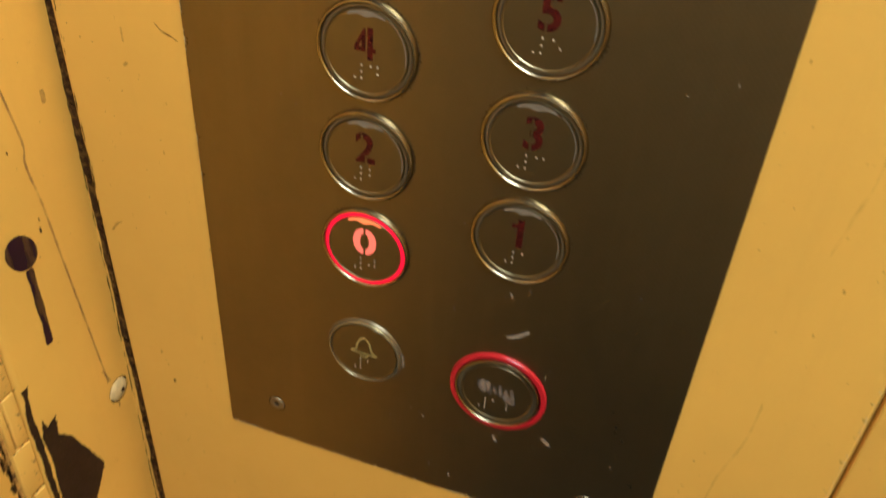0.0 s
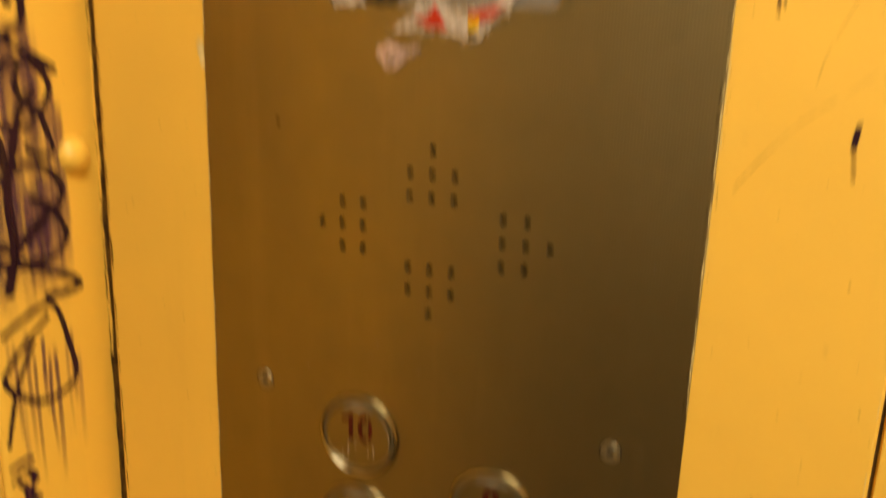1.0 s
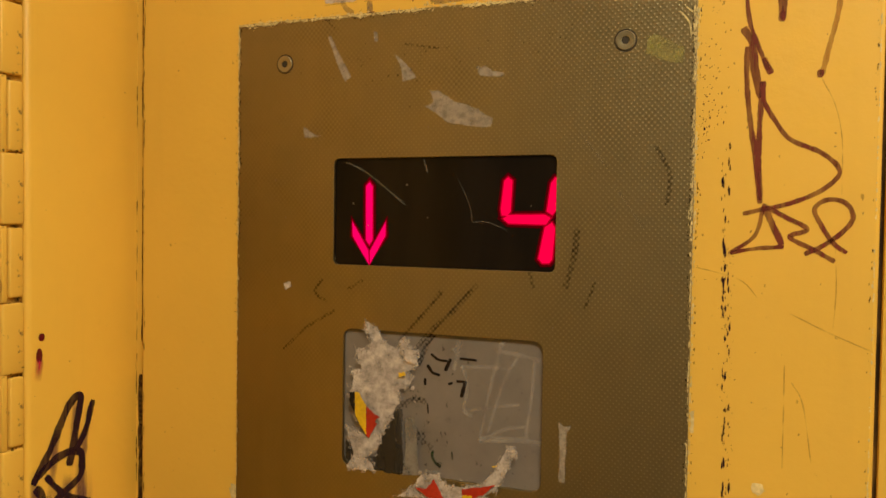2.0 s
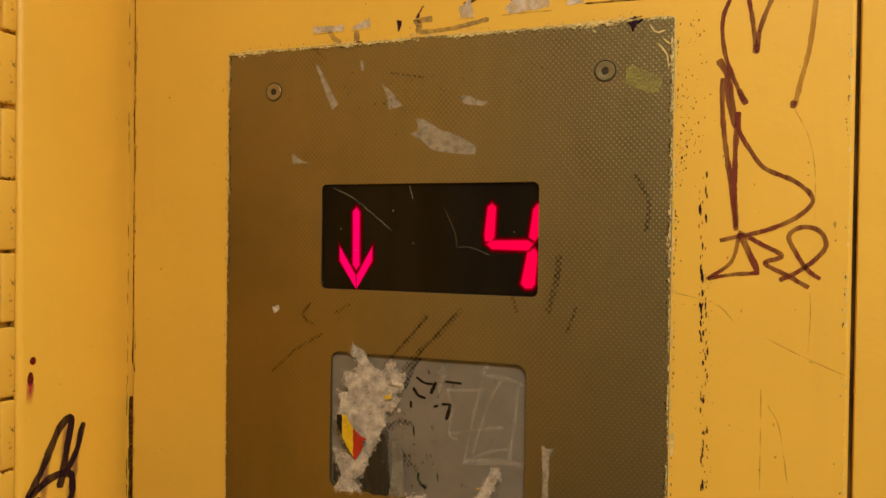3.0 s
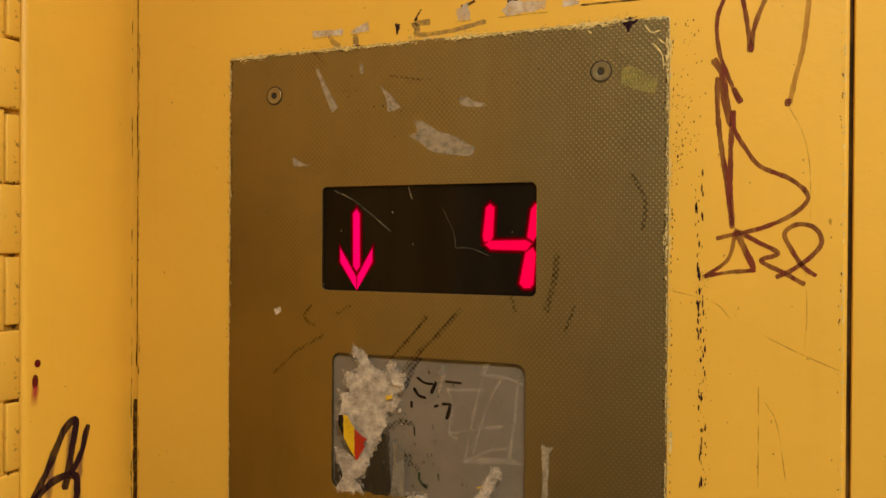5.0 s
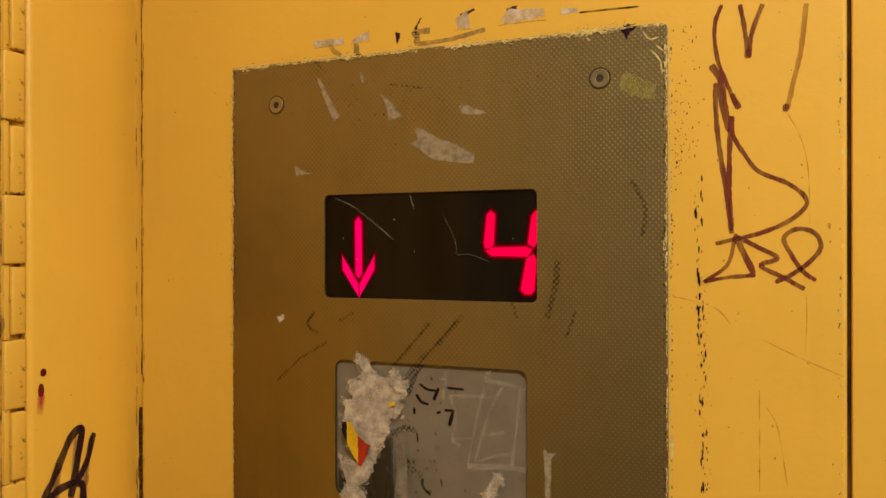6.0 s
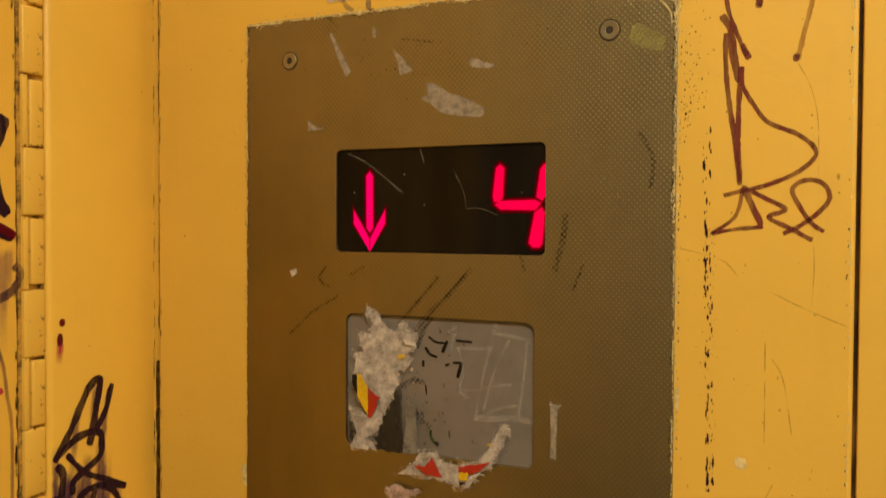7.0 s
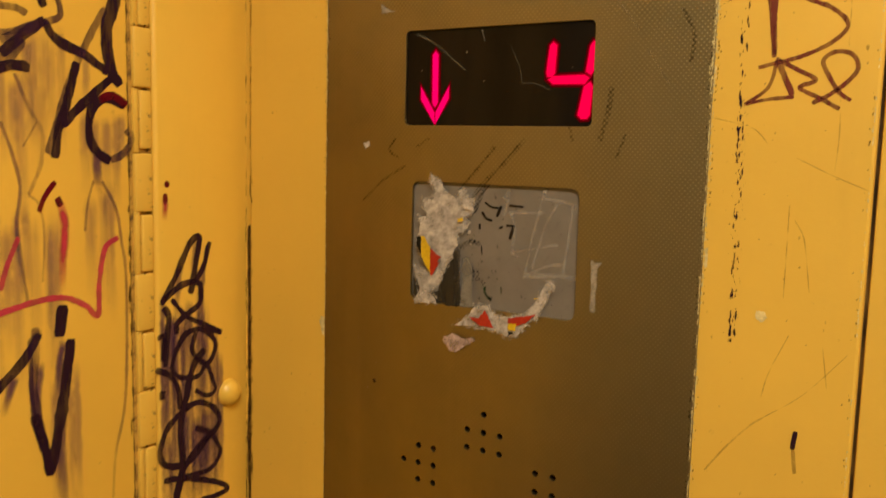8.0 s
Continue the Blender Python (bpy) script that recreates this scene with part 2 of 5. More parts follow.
# ---- building helpers ----
def finish(bm, name, material, smooth=True):
    bmesh.ops.recalc_face_normals(bm, faces=bm.faces[:])
    me = bpy.data.meshes.new(name)
    bm.to_mesh(me)
    bm.free()
    me.materials.append(material)
    if smooth:
        me.polygons.foreach_set("use_smooth", [True] * len(me.polygons))
        me.set_sharp_from_angle(angle=radians(35))
    return me


def part(name, bm, material, parent, label="", smooth=True):
    """One mesh object from bm, given in the parent's own axes."""
    me = bm if isinstance(bm, bpy.types.Mesh) else finish(bm, name, material, smooth)
    ob = new(name, me)
    ob.parent = parent
    return tagged(ob, label)


def structure(name, bm, material, label):
    me = bm if isinstance(bm, bpy.types.Mesh) else finish(bm, name, material)
    return tagged(new(name, me), label, name.split("_")[0], kind="structure")


def box(bm, lo, hi, bevel=0.0, segments=2):
    made = bmesh.ops.create_cube(bm, size=1)["verts"]
    for v in made:
        v.co = Vector([a + (c + 0.5) * (b - a) for a, b, c in zip(lo, hi, v.co)])
    if bevel:
        edges = {e for v in made for e in v.link_edges}
        bmesh.ops.bevel(bm, geom=list(edges), offset=bevel, segments=segments, affect="EDGES", profile=0.5)
    return bm


def lathe(profile, steps=48):
    """A solid of revolution about the y axis; profile: (radius, y) from the front's middle or inner edge round."""
    bm = bmesh.new()
    rings = []
    for r, y in profile:
        if r < 1e-7:
            rings.append([bm.verts.new((0, y, 0))])
        else:
            rings.append([bm.verts.new((r * math.cos(2 * math.pi * i / steps), y, r * math.sin(2 * math.pi * i / steps))) for i in range(steps)])
    for a, b in zip(rings, rings[1:]):
        for i in range(steps):
            j = (i + 1) % steps
            q = [a[i % len(a)], a[j % len(a)], b[j % len(b)], b[i % len(b)]]
            q = list(dict.fromkeys(q))
            if len(q) > 2:
                bm.faces.new(q)
    return bm


def outline_mesh(loops, depth, bevel=0.0):
    """A flat sheet in x and z with holes, its front at y = 0, from closed loops of (x, z)."""
    cu = bpy.data.curves.new("outline", "CURVE")
    cu.dimensions, cu.fill_mode, cu.extrude, cu.bevel_depth, cu.bevel_resolution = "2D", "BOTH", depth / 2 - bevel, bevel, 1
    for loop in loops:
        sp = cu.splines.new("POLY")
        sp.points.add(len(loop) - 1)
        sp.use_cyclic_u = True
        for p, (x, z) in zip(sp.points, loop):
            p.co = (x, z, 0, 1)
    return curve_mesh(cu, depth)


def curve_mesh(cu, depth):
    ob = bpy.data.objects.new("outline", cu)
    scene.collection.objects.link(ob)
    bpy.context.view_layer.update()
    me = bpy.data.meshes.new_from_object(ob.evaluated_get(bpy.context.evaluated_depsgraph_get()))
    bpy.data.objects.remove(ob)
    me.transform(Matrix(((1, 0, 0, 0), (0, 0, -1, depth / 2), (0, 1, 0, 0), (0, 0, 0, 1))))
    return me


def dressed(me, name, material):
    me.name = name
    me.materials.clear()
    me.materials.append(material)
    me.polygons.foreach_set("use_smooth", [False] * len(me.polygons))
    return me


def circle(x, z, r, n=16):
    return [(x + r * math.cos(2 * math.pi * i / n), z + r * math.sin(2 * math.pi * i / n)) for i in range(n)]


def rounded(x0, z0, x1, z1, r, n=5):
    pts = []
    for cx, cz, a in ((x1 - r, z1 - r, 0), (x0 + r, z1 - r, 90), (x0 + r, z0 + r, 180), (x1 - r, z0 + r, 270)):
        for i in range(n + 1):
            q = radians(a + 90 * i / n)
            pts.append((cx + r * math.cos(q), cz + r * math.sin(q)))
    return pts


def spline(pts, step):
    """Points along a smooth line through pts."""
    if len(pts) == 2:
        pts = [pts[0], tuple((a + b) / 2 for a, b in zip(*pts)), pts[1]]
    p = [Vector(q) for q in pts]
    p = [p[0] * 2 - p[1], *p, p[-1] * 2 - p[-2]]
    out = []
    for a, b, c, d in zip(p, p[1:], p[2:], p[3:]):
        n = max(2, int((c - b).length / step))
        for i in range(n):
            t = i / n
            out.append(0.5 * (2 * b + (c - a) * t + (2 * a - 5 * b + 4 * c - d) * t * t + (3 * b - a - 3 * c + d) * t ** 3))
    return [*out, p[-2]]


class Marks:
    """Marks on one face: strokes and torn patches in millimetres, one mesh for each kind."""

    def __init__(self, name, parent, place, label="", split=False):
        self.name, self.parent, self.place, self.label = name, parent, place, label
        self.kinds, self.count, self.split = {}, 0, split

    def layer(self, kind):
        self.count += 1
        return self.kinds.setdefault(kind, bmesh.new()), 0.00006 + 0.0000045 * self.count

    def line(self, kind, width, *pts):
        bm, h = self.layer(kind)
        uv = bm.loops.layers.uv.verify()
        way = spline(pts, max(0.5, width * 0.35))
        total, last = len(way), None
        seed = random.random() * 100
        for i, q in enumerate(way):
            t = way[min(i + 1, total - 1)] - way[max(i - 1, 0)]
            t = t.normalized() if t.length > 1e-6 else Vector((0, 1))
            side = Vector((-t.y, t.x))
            end = min(1.0, ((0.72 if width > 1.0 else 0.4) + min(i, total - 1 - i) * 0.3))
            w = width * 0.5 * end * (1 + 0.28 * noise.noise((i * 0.21, seed, 0)))
            j = 0.10 * width * noise.noise((i * 0.6, seed, 5))
            pair = [bm.verts.new(self.place(*(q + side * (w + j)), h)), bm.verts.new(self.place(*(q - side * (w - j)), h))]
            if last:
                f = bm.faces.new((last[0], last[1], pair[1], pair[0]))
                for loop, (u, v) in zip(f.loops, ((0, i - 1), (1, i - 1), (1, i), (0, i))):
                    loop[uv].uv = (u, v / (total - 1))
            last = pair

    def patch(self, kind, rough, *pts):
        bm, h = self.layer(kind)
        bm = bmesh.new() if self.split else bm
        edge, n = [], len(pts)
        seed = (7.31 * pts[0][0] + 3.77 * pts[-1][1]) % 100
        for i in range(n):
            a, b = Vector(pts[i]), Vector(pts[(i + 1) % n])
            k = max(1, int((b - a).length / 0.45))
            for s in range(k):
                q = a.lerp(b, s / k)
                o = rough * Vector([noise.noise((q.x * 0.9, q.y * 0.9, seed + k)) + 0.7 * noise.noise((q.x * 2.3, q.y * 2.3, seed + k)) for k in (0, 9)])
                edge.append(q + (o if s else o * 0.4))
        vs = [bm.verts.new(self.place(q.x, q.y, h)) for q in edge]
        for tri in tessellate_polygon([[Vector((q.x, q.y, 0)) for q in edge]]):
            if len({*tri}) == 3:
                bm.faces.new([vs[k] for k in tri])
        if self.split:
            part(self.name, bm, MARKS[kind], self.parent, self.label, smooth=False)

    def frayed(self, kind, thin, rough, *pts):
        """A torn patch whose edge breaks up into thin shreds."""
        self.patch(kind, rough, *pts)
        for a, b in zip(pts, pts[1:] + pts[:1]):
            a, b = Vector(a), Vector(b)
            for k in range(int((b - a).length * 0.9) + 1):
                q = a.lerp(b, random.random()) + Vector((random.gauss(0, 0.6), random.gauss(0, 0.6)))
                d = Vector((random.gauss(0, 1), random.gauss(0, 1))).normalized() * random.uniform(0.4, 1.4)
                self.line(thin, random.uniform(0.3, 1.3), q - d, q + d * 0.2 + Vector((random.gauss(0, 0.3), random.gauss(0, 0.3))), q + d)

    def done(self):
        for kind, bm in self.kinds.items():
            if not bm.verts:
                bm.free()
                continue
            ob = part(self.name, bm, MARKS[kind], self.parent, self.label, smooth=False)
            if self.name in ("stain", "scratch", "rub_mark", "label_residue", "joint_dirt"):
                tagged(ob, kind="stuff")


def on_front(y):
    return lambda x, z, h: (x / 1000, y - h, z / 1000)


def on_left(x):
    return lambda y, z, h: (x + h, y / 1000, z / 1000)


# ---- the cabin ----
TOP = 2.16
DEEP, WIDE = -1.25, 0.95
floor = structure("floor", box(bmesh.new(), (-0.25, DEEP - 0.05, -0.04), (WIDE + 0.05, 0.06, 0.0)), FLOOR, "dark worn rubber floor of the lift cabin")
ceiling = structure("ceiling", box(bmesh.new(), (-0.25, DEEP - 0.05, TOP), (WIDE + 0.05, 0.06, TOP + 0.04)), CEIL, "plain off-white ceiling of the lift cabin")
# unseen back wall, its grey-brown picked to tone the plate's reflections
structure("wall_back", box(bmesh.new(), (-0.25, DEEP - 0.04, 0.0), (WIDE + 0.04, DEEP, TOP)), UNSEEN_WALL, "plain unseen back wall, grey-brown to tone the panel's reflections")
structure("wall_east", box(bmesh.new(), (WIDE, DEEP, 0.0), (WIDE + 0.04, 0.05, TOP)), YELLOW, "plain yellow painted metal side wall")
# sheets added out of view, painted black for the dark inside the joints
structure("wall_backing", box(box(bmesh.new(), (-0.25, 0.045, 0.0), (WIDE, 0.06, TOP)), (-0.25, DEEP, 0.0), (-0.215, 0.045, TOP)), BLACK, "black sheets that stand in for the unlit space behind the joints")

FRONT = 0.0008
sheet = outline_mesh([[(-0.1525, 0.0), (0.1596, 0.0), (0.1596, TOP), (-0.1553, TOP), (-0.1553, 1.38), (-0.1562, 1.18), (-0.1532, 0.96), (-0.1525, 0.80)], rounded(-0.092, 0.970, 0.092, 1.650, 0.004)], 0.030, 0.0014)
sheet.transform(Matrix.Translation((0, FRONT, 0)))
column = structure("wall_front", dressed(sheet, "wall_front", YELLOW), YELLOW, "scratched yellow painted steel column round the panel")
structure("wall_panel", box(bmesh.new(), (0.1624, FRONT + 0.0004, 0.0), (WIDE, 0.035, TOP), 0.0012), YELLOW, "yellow painted steel wall panel beside the column")
SIDE = -0.1625
strip = structure("wall_side", box(bmesh.new(), (-0.21, -0.0605, 0.0), (SIDE, 0.0070, TOP), 0.0035, 3), YELLOW_DOOR, "narrow yellow steel leaf covered with marker tags")
door = structure("door_1", box(bmesh.new(), (-0.205, -0.42, 0.02), (SIDE, -0.0753, 2.05), 0.0015), YELLOW_DOOR, "closed yellow steel door leaf with graffiti")
# added out of view past the door to dim the plate's reflection
structure("wall_west", box(box(bmesh.new(), (-0.21, DEEP, 0.0), (SIDE - 0.004, -0.424, TOP), 0.001), (-0.21, -0.423, 2.054), (SIDE - 0.004, -0.0745, TOP)), UNSEEN_WALL, "plain unseen wall past the door, grey-brown to tone reflections")
part("filler", box(bmesh.new(), (-0.168, 0.0040, 0.0), (-0.1540, 0.016, TOP)), YELLOW, strip, "painted filler in the joint")
part("dirt_line", box(bmesh.new(), (0.1575, 0.0046, 0.0), (0.164, 0.012, TOP)), GAP, column)
joint = Marks("joint_dirt", strip, on_front(0.0040), "ragged dark dirt down the painted joint")
z = 700
while z < 2000:
    wide = 6.2 if z < 1300 else 4.6 if z < 1480 else 2.1
    l = random.uniform(12, 50)
    x = -157.0 - wide * 0.5 + (2.4 * max(0.0, min(1.0, (1110 - z) / 130)) if z < 1110 else 0.0)
    joint.line("jointgrime", wide * random.uniform(0.75, 1.15), (x + random.uniform(-0.5, 0.4), z), (x + random.uniform(-0.4, 0.4), z + l / 2), (x, z + l))
    z += l * random.uniform(0.80, 1.0)
joint.done()

# ---- the long hinge between the two leaves ----
hinge = tagged(new("piano_hinge"), "long yellow painted piano hinge with grimy knuckles", "hinge")
hinge.location = (SIDE - 0.0012, -0.0672, 0.0)
part("hinge_leaf", box(bmesh.new(), (-0.006, -0.0070, 0.03), (-0.0005, 0.0062, 2.04)), GRIME, hinge, "dark grimy strip behind the knuckles")
PITCH = 0.0307
wide_me = finish(box(bmesh.new(), (-0.0035, -0.0052, -0.0147), (0.0016, 0.0054, 0.0147), 0.0009, 3), "knuckle", HINGE)
slim_me = finish(box(bmesh.new(), (-0.0035, -0.0014, -0.0145), (0.0016, 0.0054, 0.0145), 0.0009, 3), "knuckle", HINGE)
strip_me = finish(box(bmesh.new(), (-0.0035, -0.0052, -0.0158), (0.0012, -0.0025, 0.0158), 0.0004), "hinge_edge", HINGE)
for i in range(65):
    z = 0.036 + PITCH * i + 0.0125
    part("knuckle", slim_me if i % 2 else wide_me, HINGE, hinge).location = (0.0, random.uniform(-0.0003, 0.0003), z + random.uniform(-0.0006, 0.0006))
    if i % 2:
        part("hinge_edge", strip_me, HINGE, hinge).location = (0.0, 0.0, z)

# ---- the rubber stop and the rivet on the narrow leaf ----
bumper = tagged(new("door_bumper", finish(lathe([(0, -0.0058), (0.0033, -0.0055), (0.0061, -0.0038), (0.0078, -0.0013), (0.0081, 0.0)], 32), "door_bumper", YELLOW_DOOR)), "round yellow painted dome stop on the steel leaf", "door stop")
bumper.matrix_world = Matrix.Translation((SIDE, -0.0103, 1.400)) @ pose(0, 0, 0, 0, 0, 90)
rivet = tagged(new("rivet", finish(lathe([(0, -0.0012), (0.0044, -0.0012), (0.0064, 0.0)], 24), "rivet", MARKS["pale"])), "chipped pale rivet head on the yellow leaf", "rivet")
rivet_chip = Marks("chip", rivet, on_front(-0.0012), "dark chip in the pale head")
rivet_chip.patch("chip", 0.4, (0.5, -3.2), (3.0, -2.4), (2.6, 0.6), (0.9, -0.4))
rivet_chip.done()
ring = Marks("rivet_grime", strip, on_left(SIDE), "dark cracked ring round the rivet")
for q in range(0, 360, 24):
    a, b = radians(q + random.uniform(-8, 8)), radians(q + random.uniform(14, 40))
    ring.line("grime", random.uniform(0.5, 1.2), (-5.5 + 6.6 * math.cos(a), 962 + 6.9 * math.sin(a)), (-5.5 + 7.0 * math.cos(b), 962 + 7.3 * math.sin(b)))
ring.line("crack", 1.0, (-7.5, 959), (-7.0, 955), (-7.2, 951))
ring.line("crack", 0.8, (-9, 971), (-11, 976), (-13, 982))
ring.done()
rivet.matrix_world = Matrix.Translation((SIDE, -0.0055, 0.962)) @ pose(0, 0, 0, 0, 0, 90)

# ---- the ceiling lamp ----
fixture = tagged(new("ceiling_lamp"), "flat rectangular warm ceiling lamp with a lit diffuser", "lamp")
fixture.location = (LAMP[0], LAMP[1], TOP)
part("frame", box(bmesh.new(), (-0.30, -0.10, -0.012), (0.30, 0.10, 0.0), 0.003), CHROME, fixture)
part("diffuser", box(bmesh.new(), (-0.275, -0.08, -0.016), (0.275, 0.08, -0.0125), 0.001), DIFFUSER, fixture, "glowing warm white diffuser")

# ---- the operating panel ----
panel = tagged(new("lift_control_panel"), "scuffed stainless steel lift control panel with round buttons", "control panel")
BUTTONS = [("10", -0.0293, 1.2930), ("8", -0.0293, 1.2520), ("6", -0.0293, 1.2110), ("4", -0.0293, 1.1700), ("2", -0.0293, 1.1300), ("0", -0.0293, 1.0890),
           ("9", 0.0300, 1.2725), ("7", 0.0300, 1.2320), ("5", 0.0300, 1.1910), ("3", 0.0300, 1.1502), ("1", 0.0300, 1.1102)]
ALARM, CALL = (-0.0293, 1.0345), (0.0296, 1.0335)
holes = [(0, 1.415), (-0.009, 1.406), (0, 1.406), (0.009, 1.406), (-0.009, 1.397), (0, 1.397), (0.009, 1.397)]
speaker = [p for p in holes] + [(x, 2 * 1.383 - z) for x, z in holes]
side = [(0.0465, 1.383), (0.0375, 1.374), (0.0375, 1.383), (0.0375, 1.392), (0.0285, 1.374), (0.0285, 1.383), (0.0285, 1.392)]
speaker += side + [(-x, z) for x, z in side]
DISPLAY, NOTICE = (-0.0500, 1.5535, 0.0492, 1.5995), (-0.0446, 1.4666, 0.0450, 1.5266)
loops = [rounded(-0.1, 0.961, 0.1, 1.660, 0.0015, 3), rounded(*DISPLAY, 0.0026), rounded(*NOTICE, 0.0042)] + [circle(x, z, 0.0017) for x, z in speaker]
part("faceplate", dressed(outline_mesh(loops, 0.0030, 0.00025), "faceplate", PLATE), PLATE, panel, "brushed dimpled steel plate with scuffs and glue residue")
part("speaker_backing", box(bmesh.new(), (-0.055, 0.006, 1.34), (0.055, 0.008, 1.425)), BLACK, panel)

screw = lathe([(0.0015, -0.00008), (0.0015, -0.00045), (0.0017, -0.0005), (0.0035, -0.0005), (0.0037, -0.0003), (0.0038, 0.0)], 32)
screw = finish(screw, "screw", SCREW)
# flat dark hexagon and ring stand in for the recesses' shade
socket_me = finish(lathe([(0, -0.00012), (0.0017, -0.00012)], 6), "socket", SOCKET)
groove_me = finish(lathe([(0.0037, -0.00006), (0.0043, -0.00006)], 32), "countersink", SOCKET)
for x, z in ((-0.0752, 1.6412), (0.0745, 1.6412), (-0.0747, 1.3095), (0.0747, 1.3090), (-0.0742, 0.9832), (0.0740, 0.9828)):
    s = part("screw", screw, SCREW, panel, "countersunk hex screw")
    s.location = (x, 0, z)
    part("hex_socket", socket_me, SOCKET, s)
    part("countersink", groove_me, SOCKET, s)

# display
display = part("display", box(bmesh.new(), (DISPLAY[0] - 0.002, 0.0012, DISPLAY[1] - 0.002), (DISPLAY[2] + 0.002, 0.006, DISPLAY[3] + 0.002)), SMOKED, panel, "dark smoked floor display showing a red 4 and a down arrow")


def grown(pts, d):
    """The outline pts moved outwards by d, inwards where d is negative."""
    n, out = len(pts), []
    turn = 1 if sum(pts[i - 1][0] * pts[i][1] - pts[i][0] * pts[i - 1][1] for i in range(n)) > 0 else -1
    for i in range(n):
        p, q, s = Vector(pts[i - 1]), Vector(pts[i]), Vector(pts[(i + 1) % n])
        a, b = (q - p).normalized(), (s - q).normalized()
        side = Vector((a.y + b.y, -a.x - b.x)).normalized() * turn
        reach = d / max(0.5, abs(side.dot(Vector((a.y, -a.x)))))
        out.append(tuple(q + side * reach))
    return out


def segment(name, material, *pts):
    """A lit bar: a bright core, its dim edge and a faint spill, the bloom built as wider glowing outlines."""
    for y, d, mat, title in ((0.00108, 1.1, LED_SPILL, "light_spill"), (0.00098, 0.15, LED_EDGE, name), (0.00088, -0.4, material, "bright_core")):
        inner = [(max(-49.8, min(49.1, x)) / 1000, max(1553.6, z) / 1000) for x, z in grown(pts, d)]
        me = dressed(outline_mesh([inner], 0.00006), title, mat)
        me.transform(Matrix.Translation((0, y, 0)))
        part(title, me, mat, display, "lit segment" if title == name else "")


segment("arrow_segment", LED_PINK, (-35, 1587.6), (-33, 1589.8), (-31.1, 1587.5), (-30.9, 1564.5), (-32.8, 1561.8), (-34.8, 1564.5))
segment("arrow_segment", LED_PINK, (-41.3, 1573), (-32.8, 1560.1), (-32.7, 1553.5), (-41.3, 1566.1))
segment("arrow_segment", LED_PINK, (-24.9, 1573.2), (-24.8, 1566.4), (-32.7, 1553.5), (-32.8, 1560.1))
segment("digit_segment", LED, (27, 1589.5), (29, 1591.3), (31.2, 1589.5), (30.6, 1577.1), (29.1, 1575.1), (26.2, 1575.3), (25.7, 1578))
segment("digit_segment", LED, (46.2, 1588.5), (48, 1590.9), (49.2, 1590.7), (49.3, 1578.1), (47.5, 1575.4), (44.6, 1577.2))
segment("digit_segment", LED, (26.4, 1574.4), (29.1, 1576.2), (44.4, 1576.5), (47.2, 1575), (44.9, 1571.8), (29.2, 1572.1))
segment("digit_segment", LED, (44, 1571.4), (47.3, 1573.6), (48.9, 1571), (47.9, 1558.6), (46.5, 1556.8), (43.4, 1556.7), (41.5, 1558.7))
notice = part("notice_window", box(bmesh.new(), (NOTICE[0] - 0.002, 0.0016, NOTICE[1] - 0.002), (NOTICE[2] + 0.002, 0.006, NOTICE[3] + 0.002)), GREY_WIN, panel, "grey notice window with torn sticker remains")

# ---- buttons ----
BRAILLE = {"1": "1", "2": "12", "3": "14", "4": "145", "5": "15", "6": "124", "7": "1245", "8": "125", "9": "24", "0": "245"}
body_me = finish(lathe([(0, -0.0007), (0.0168, -0.0007), (0.0172, 0.0)], 48), "button_body", LENS)
bezel_me = finish(lathe([(0.0164, 0.0002), (0.0165, -0.0012), (0.0167, -0.0017), (0.0171, -0.0020), (0.0176, -0.0018), (0.0181, -0.0010), (0.0182, 0.0002)], 64), "bezel", CHROME)
lip_me = finish(lathe([(0.0152, -0.0006), (0.0153, -0.0011), (0.0155, -0.0012), (0.0160, -0.0012), (0.0163, -0.0010), (0.0164, -0.0006)], 64), "light_ring", LENS)
face_me = finish(lathe([(0, -0.00135), (0.0144, -0.00135), (0.0147, -0.00165), (0.0149, -0.00165), (0.0151, -0.0013), (0.0152, -0.0006)], 64), "face", STEEL)


arc = [(0.0143 * math.cos(radians(q)), 0.0143 * math.sin(radians(q))) for q in range(62, 119, 4)]
wave = [(-0.0066 + 0.0132 * k / 12, 0.0123 - 0.0004 * math.cos(math.pi * k / 3)) for k in range(13)]
# a pale sliver drawn as a highlight along the face's right edge
glint = [(0.0144 * math.cos(radians(q)), 0.0144 * math.sin(radians(q))) for q in range(-12, 57, 4)]
glint += [((0.0142 - 0.00022 * k / 17) * math.cos(radians(56 - 4 * k)), (0.0142 - 0.00002 * k / 17) * math.sin(radians(56 - 4 * k))) for k in range(17)]
window_me = dressed(outline_mesh([arc + wave, glint], 0.0003), "light_window", WINDOW)
window_lit_me = dressed(outline_mesh([arc + wave], 0.0003), "light_window_lit", WINDOW_LIT)
flag_me = dressed(outline_mesh([[(-0.0034, 0.0072), (-0.0004, 0.0084), (0.0012, 0.0086), (0.0012, 0.0066), (-0.0030, 0.0060)]], 0.0001), "numeral_flag", MARKS["numeral"])
for me in (window_me, window_lit_me, flag_me):
    me.transform(Matrix.Translation((0, -0.00152, 0)))


